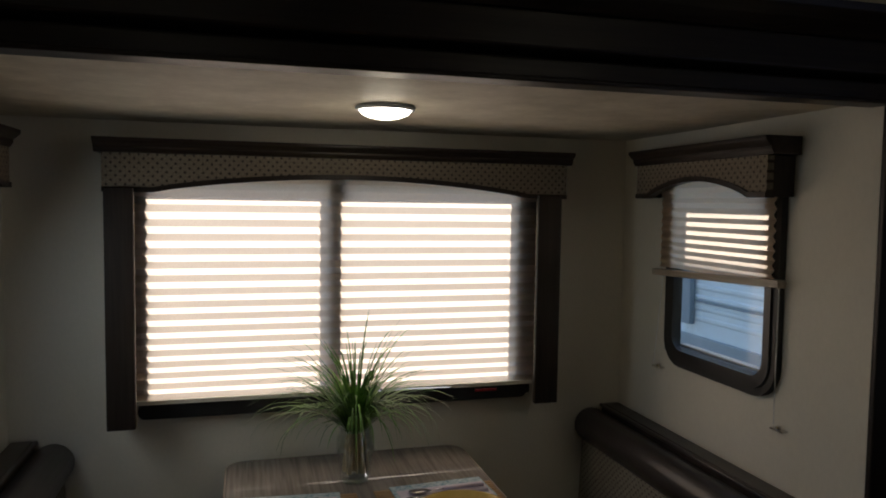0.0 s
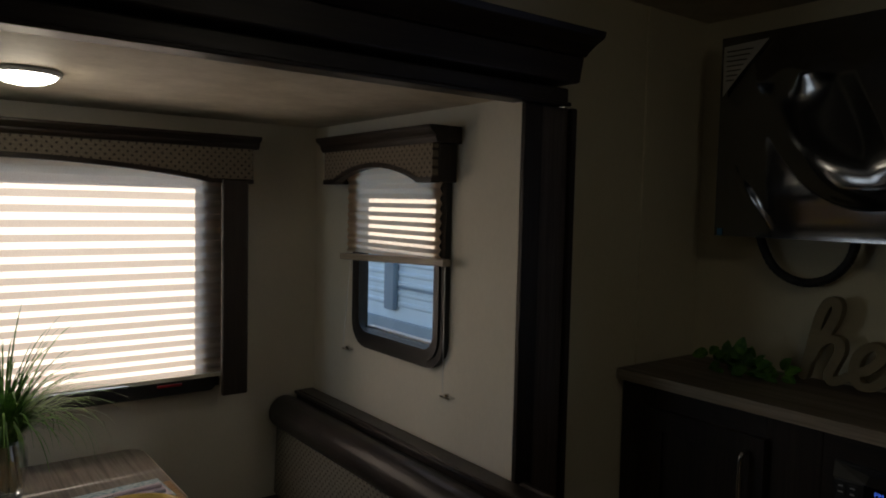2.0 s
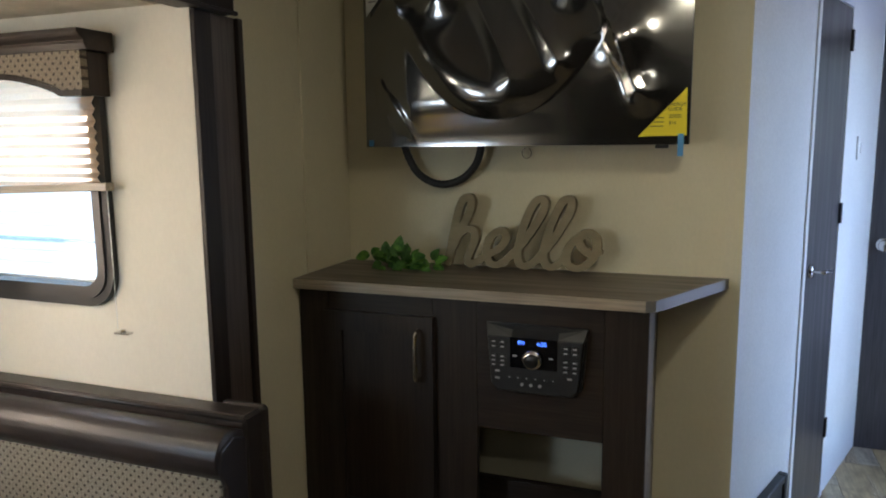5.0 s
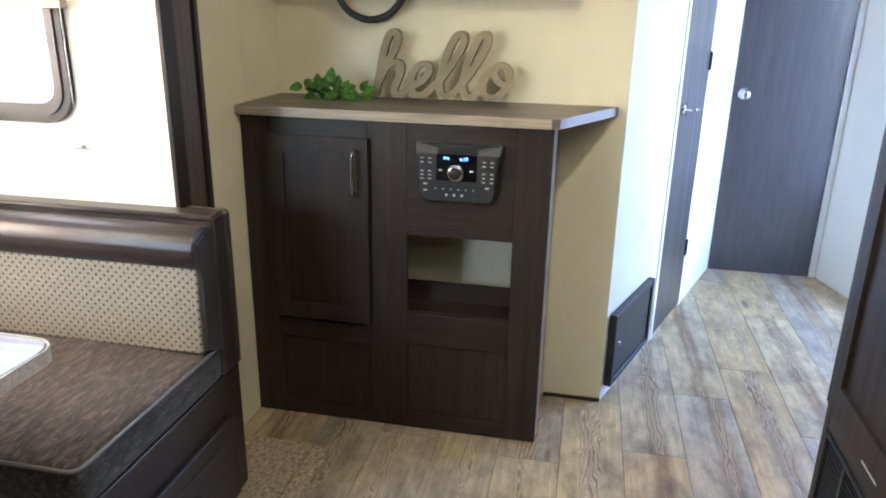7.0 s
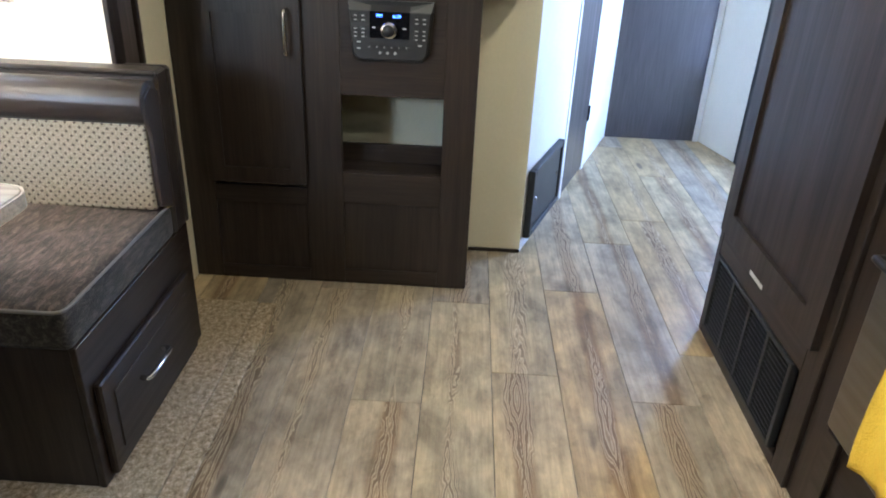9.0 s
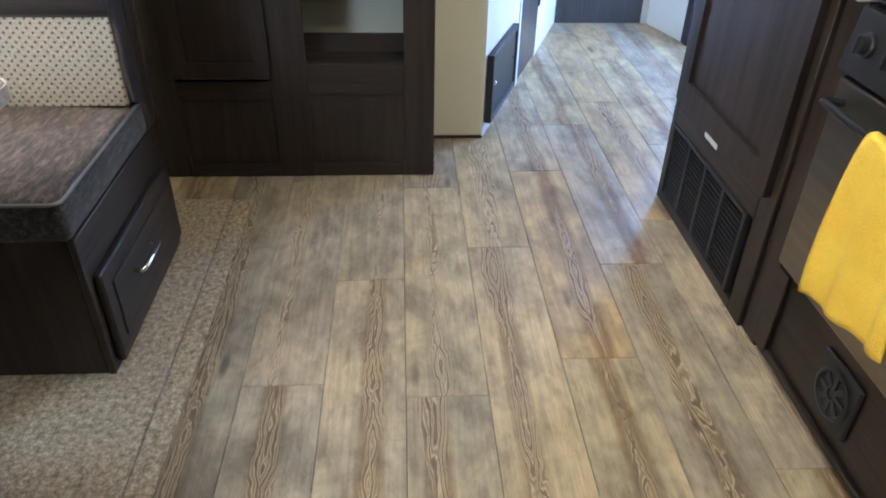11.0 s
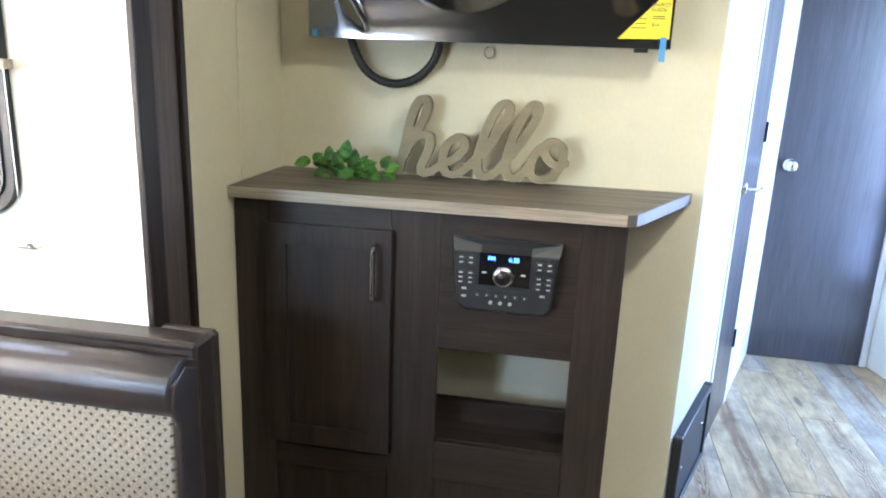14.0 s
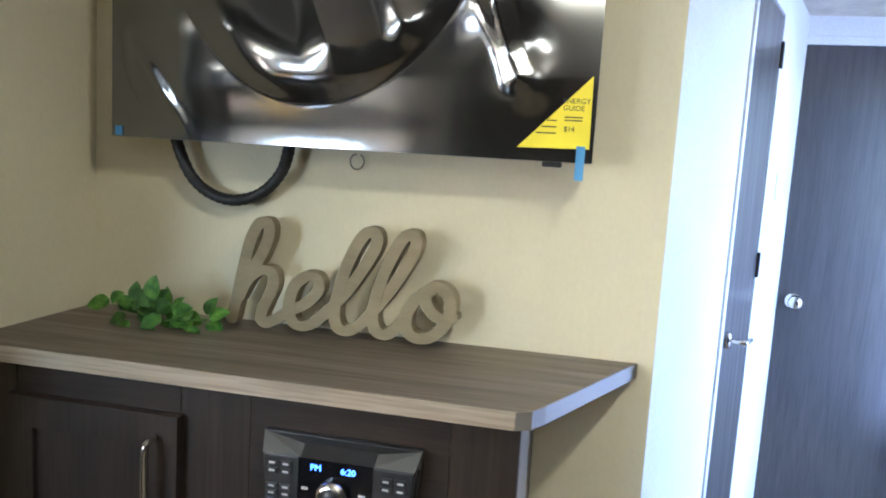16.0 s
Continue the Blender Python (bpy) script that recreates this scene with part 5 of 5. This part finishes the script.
bm = bmesh.new()
tube(bm, spline([(0.46, PY + 0.012, 0.672), (0.46, PY + 0.045, 0.675), (0.50, PY + 0.052, 0.675), (0.86, PY + 0.052, 0.675), (0.9, PY + 0.045, 0.675), (0.9, PY + 0.012, 0.672)], 6), 0.008, 10)
part("oven_handle", bm, BLACK, stove, "", True)
bm = bmesh.new()
for y0 in (-0.66, -0.33):
    for x in (0.55, 0.81):
        for k in range(4):
            a = k * math.pi / 2
            tube(bm, [Vector((x + 0.1 * math.cos(a), y0 + 0.1 * math.sin(a), 0.893)), Vector((x, y0, 0.893))], 0.005, 6)
part("grate", bm, BLACK_MATT, stove)


def towel_mesh():
    bm = bmesh.new()
    rows = []
    path = [(PY + 0.066, 0.36), (PY + 0.066, 0.44), (PY + 0.066, 0.55), (PY + 0.065, 0.64), (PY + 0.062, 0.678), (PY + 0.052, 0.687), (PY + 0.041, 0.678), (PY + 0.034, 0.62), (PY + 0.032, 0.5), (PY + 0.03, 0.37)]
    line = spline([(p[0], p[1], 0) for p in path], 5)
    for i, p in enumerate(line):
        row = []
        t = i / len(line)
        for j in range(33):
            u = j / 32
            spread = 0.245 + 0.03 * abs(t - 0.55)
            x = 0.614 + (u - 0.5) * spread
            low = min(1, abs(p.y - 0.68) / 0.25)
            wave = 0.010 * low * math.sin(u * 13 + 0.6) + 0.004 * noise.noise(Vector((u * 5, t * 4, 0)))
            if t > 0.55:
                wave = -0.3 * wave
            row.append(bm.verts.new((x + 0.006 * math.sin(t * 9), p.x + max(-0.004, wave), p.y - 0.045 * (u - 0.5) * low)))
        rows.append(row)
    for a, b in zip(rows, rows[1:]):
        for j in range(32):
            bm.faces.new((a[j], a[j + 1], b[j + 1], b[j]))
    return bm


TOWEL = mottled("yellow_towelling", (0.68, 0.44, 0.03), (0.76, 0.53, 0.05), 8.0, 0.9, 260.0, 0.8, 0.004)
towel = link("towel", towel_mesh(), TOWEL, None, "", True)
tagged(towel, "bright yellow dish towel hung over the oven handle", "towel")
sol = towel.modifiers.new("thickness", "SOLIDIFY")
sol.thickness = 0.003

# ---- lamps ----


def ceiling_lamp(x, y, z, energy, color):
    l = thing("ceiling_lamp", (x, y, z), "lit round frosted ceiling lamp with white rim", "ceiling lamp", "ceiling lamps")
    part("rim", lathe([(0.06, 0.0), (0.066, -0.004), (0.064, -0.01), (0.058, -0.01)], (x, y, z), 36), WHITE_PLASTIC, l, "", True)
    part("lens", lathe([(0.058, -0.009), (0.052, -0.017), (0.036, -0.024), (0.016, -0.028), (0.0, -0.029)], (x, y, z), 36), LED, l, "", True)
    lamp("lamp_light", "POINT", Matrix.Translation((x, y, z - 0.05)), energy, color, 0.045)
    return l


WARM = (1.0, 0.86, 0.6)
ceiling_lamp(0.588, 2.0, SLIDE_CEIL, 0.2, WARM)
ceiling_lamp(1.2, 0.35, CEIL, 0.38, WARM)
ceiling_lamp(0.1, 0.35, CEIL, 0.05, WARM)
ceiling_lamp(-0.9, 0.35, CEIL, 0.05, WARM)

# ---- table setting ----
vase = thing("glass_vase", (0.572, 2.3, 0.72), "clear glass vase with stems on the table", "vase")
VX, VY = 0.572, 2.3
part("glass", lathe([(0.0, 0.721), (0.036, 0.7215), (0.04, 0.735), (0.045, 0.775), (0.05, 0.81), (0.049, 0.838), (0.042, 0.854), (0.044, 0.866), (0.041, 0.867), (0.038, 0.854), (0.045, 0.837), (0.046, 0.81), (0.041, 0.775), (0.034, 0.738), (0.0, 0.736)], (VX, VY, 0), 32), VASE_GLASS, vase, "", True)
STRAW = mottled("dry_straw", (0.5, 0.37, 0.2), (0.66, 0.52, 0.32), 20.0, 0.7, 200.0)
plant = thing("grass_plant", (VX, VY, 0.74), "spiky green grass plant in a glass vase", "plant")
rnd = random.Random(11)
bm = bmesh.new()
for i in range(46):
    a, r = rnd.uniform(0, 6.28), 0.036 * math.sqrt(rnd.random())
    tube(bm, [Vector((VX + r * math.cos(a), VY + r * math.sin(a), 0.745)), Vector((VX + 0.6 * r * math.cos(a), VY + 0.6 * r * math.sin(a), 0.862))], 0.0028, 5)
part("stem_bundle", bm, STRAW, plant, "tan stems in the vase")
bm = bmesh.new()
for i in range(360):
    a = rnd.uniform(0, 2 * math.pi)
    lean = rnd.uniform(0.05, 1.0) ** 0.7
    length = rnd.uniform(0.16, 0.35)
    d = Vector((math.cos(a), 0.75 * math.sin(a), 0))
    w = rnd.uniform(0.002, 0.0042)
    side = Vector((-d.y, d.x, 0)).normalized()
    p = Vector((VX, VY, 0.85)) + d * 0.026 * rnd.random()
    ang = radians(88 - 42 * lean)
    prev = None
    n = 9
    for k in range(n + 1):
        t = k / n
        ww = w * (1 - t) ** 0.6 + 0.0002
        row = (bm.verts.new(p + side * ww), bm.verts.new(p - side * ww))
        if prev:
            bm.faces.new((prev[0], prev[1], row[1], row[0]))
        prev = row
        p = p + (d * math.cos(ang) + Vector((0, 0, math.sin(ang)))) * (length / n)
        p.y = min(p.y, 2.425)
        ang -= radians(rnd.uniform(7, 19)) * (0.25 + 1.1 * lean) * (0.45 + 1.1 * t)
tagged(part("foliage", bm, GRASS_BLADE, plant, "", True), kind="stuff")

mat_straw = mottled("woven_bamboo", (0.28, 0.16, 0.06), (0.42, 0.26, 0.11), 20.0, 0.6, 300.0, 0.5, 0.002, (1, 8, 1))
LILAC = mat("lilac_handle_plastic", (0.6, 0.52, 0.58), 0.3)
CLOTH = mottled("blue_patterned_cloth", (0.16, 0.3, 0.38), (0.62, 0.68, 0.68), 95.0, 0.9, 300.0, 0.4)
GLAZE = mottled("yellow_glaze", (0.62, 0.42, 0.1), (0.7, 0.49, 0.14), 10.0, 0.16, 200.0, 0.02)
for flip in (False, True):
    MIRROR[0] = flip
    pm = thing("placemat", (0.76, 1.98, 0.72), "brown woven bamboo placemat on the table", "placemat", "table settings")
    for i in range(30):
        yy = 1.765 + 0.0148 * i
        part("slat", box((0.605, yy, 0.7203), (0.92, yy + 0.0128, 0.7235), 0.001), mat_straw, pm)
    nap = thing("napkin", (0.775, 2.155, 0.7236), "folded pale blue patterned napkin under cutlery", "napkin", "table settings")
    bm = box((-0.125, -0.062, 0), (0.125, 0.066, 0.004), 0.0018)
    bm.transform(Matrix.Translation((0.775, 2.155, 0.7238)) @ Matrix.Rotation(radians(4), 4, "Z"))
    part("cloth", bm, CLOTH, nap)
    bm = box((-0.115, -0.06, 0.0042), (0.118, 0.03, 0.0062), 0.001)
    bm.transform(Matrix.Translation((0.775, 2.155, 0.7238)) @ Matrix.Rotation(radians(4), 4, "Z"))
    part("inner_fold", bm, LILAC, nap, "pale plain inner fold")
    for y, nm in ((2.155, "spoon"), (2.118, "knife")):
        cut = thing(nm, (0.78, y, 0.73), f"steel {nm} with pale handle on a folded napkin", "cutlery", "table settings")
        bm = bmesh.new()
        tube(bm, [Vector((0.885, y + 0.006, 0.7345)), Vector((0.83, y + 0.003, 0.735)), Vector((0.775, y, 0.7345))], 0.0048, 10)
        part("handle", bm, LILAC, cut, "pale lilac handle", True)
        bm = bmesh.new()
        tube(bm, [Vector((0.776, y, 0.7345)), Vector((0.735, y - 0.002, 0.734))], 0.0022, 8)
        part("neck", bm, CHROME, cut, "", True)
        bm = lathe([(0.0, -0.001), (0.012, 0.0005), (0.0165, 0.003), (0.0, 0.0015)], (0, 0, 0), 18)
        bm.transform(Matrix.Translation((0.712, y - 0.003, 0.7325)) @ Matrix.Diagonal((1.7 if nm == "spoon" else 2.6, 1.0 if nm == "spoon" else 0.5, 1, 1)))
        part("bowl" if nm == "spoon" else "blade", bm, CHROME, cut, "", True)
    pl = thing("dish", (0.775, 1.975, 0.7236), "shallow glazed yellow dish on a placemat", "dish", "table settings")
    part("glazed_bowl", lathe([(0.0, 0.7245), (0.06, 0.7245), (0.085, 0.733), (0.108, 0.757), (0.112, 0.758), (0.111, 0.754), (0.09, 0.7345), (0.062, 0.7285), (0.0, 0.728)], (0.775, 1.975, 0.0), 44), GLAZE, pl, "", True)
MIRROR[0] = False

# ---- outside ----
trailer = thing("neighbour_trailer", (3.9, 5.5, -0.7), "tall pale ribbed trailer parked close outside the window", "trailer")
# Nearness and unseen top are set to block sun from the window's lower half.
TX = 2.75
# Blue-grey paints a shadowed gap's shade on the post; the belt line shares it.
GAP_AND_BELT = mottled("blue_grey_gap_shade_and_belt", (0.22, 0.29, 0.34), (0.28, 0.35, 0.4), 3.0, 0.5, 40.0, 0.05)
part("wall", box((TX, 2.0, -0.2), (TX + 2.3, 10.0, 3.31)), SIDING, trailer)
for i in range(40):
    z = 0.82 + i * 0.06
    part("rib", prism([(TX - 0.0005, z), (TX - 0.009, z + 0.012), (TX - 0.009, z + 0.026), (TX - 0.0005, z + 0.032)], "y", 2.0, 10.0), SIDING, trailer)
part("corner_post", box((TX - 0.045, 3.93, 0.8), (TX - 0.011, 4.03, 3.3), 0.005), GAP_AND_BELT, trailer, "upright post coloured blue-grey like a shadowed gap")
part("belt_line", box((TX - 0.02, 2.0, 0.93), (TX - 0.011, 3.92, 0.945), 0.002), GAP_AND_BELT, trailer, "thin dark belt line")
part("lower_panel", box((TX - 0.03, 2.0, -0.2), (TX - 0.001, 10.0, 0.74), 0.004), mottled("grey_lower_panel", (0.28, 0.36, 0.4), (0.34, 0.41, 0.45), 2.0, 0.5, 30.0), trailer, "grey lower body panel")
part("skirt", box((TX + 0.04, 2.1, -0.7), (TX + 2.2, 9.9, -0.2)), BLACK_MATT, trailer)
part("roof", box((TX - 0.03, 1.98, 3.311), (TX + 2.33, 10.02, 3.335), 0.006), WHITE, trailer)

# ---- floor planks ----
PW = 0.1905
rows_y = [0.765 + PW * k for k in range(-9, 5)]
rnd = random.Random(8)
BOARD = 0.99
JOINTS = {5: 1.325, 6: 0.925, 7: 1.422, 8: 0.81, 9: 1.266, 10: 0.858, 11: 1.438}  # one board end in each row
for ri, y0 in enumerate(rows_y):
    lo, hi = max(y0 + 0.0008, KITCHEN_Y), min(y0 + PW - 0.0008, SIDE_Y)
    if hi - lo < 0.02:
        continue
    x = JOINTS.get(ri, rnd.uniform(0.5, 1.4)) - 4 * BOARD
    while x < ROOM_E:
        x1 = x + BOARD
        a, b = max(x + 0.0007, ROOM_W), min(x1 - 0.0007, ROOM_E)
        if b - a > 0.02:
            bm = bmesh.new()
            h = 0.0009
            base_v = [bm.verts.new(c) for c in ((a, lo, -0.005), (b, lo, -0.005), (b, hi, -0.005), (a, hi, -0.005))]
            midv = [bm.verts.new((c.co.x, c.co.y, -0.0012)) for c in base_v]
            topv = [bm.verts.new(c) for c in ((a + h, lo + h, 0), (b - h, lo + h, 0), (b - h, hi - h, 0), (a + h, hi - h, 0))]
            bm.faces.new(topv)
            for u, v in ((base_v, midv), (midv, topv)):
                for k in range(4):
                    bm.faces.new((u[k], u[(k + 1) % 4], v[(k + 1) % 4], v[k]))
            part("plank", bm, PLANK, floor)
        x = x1
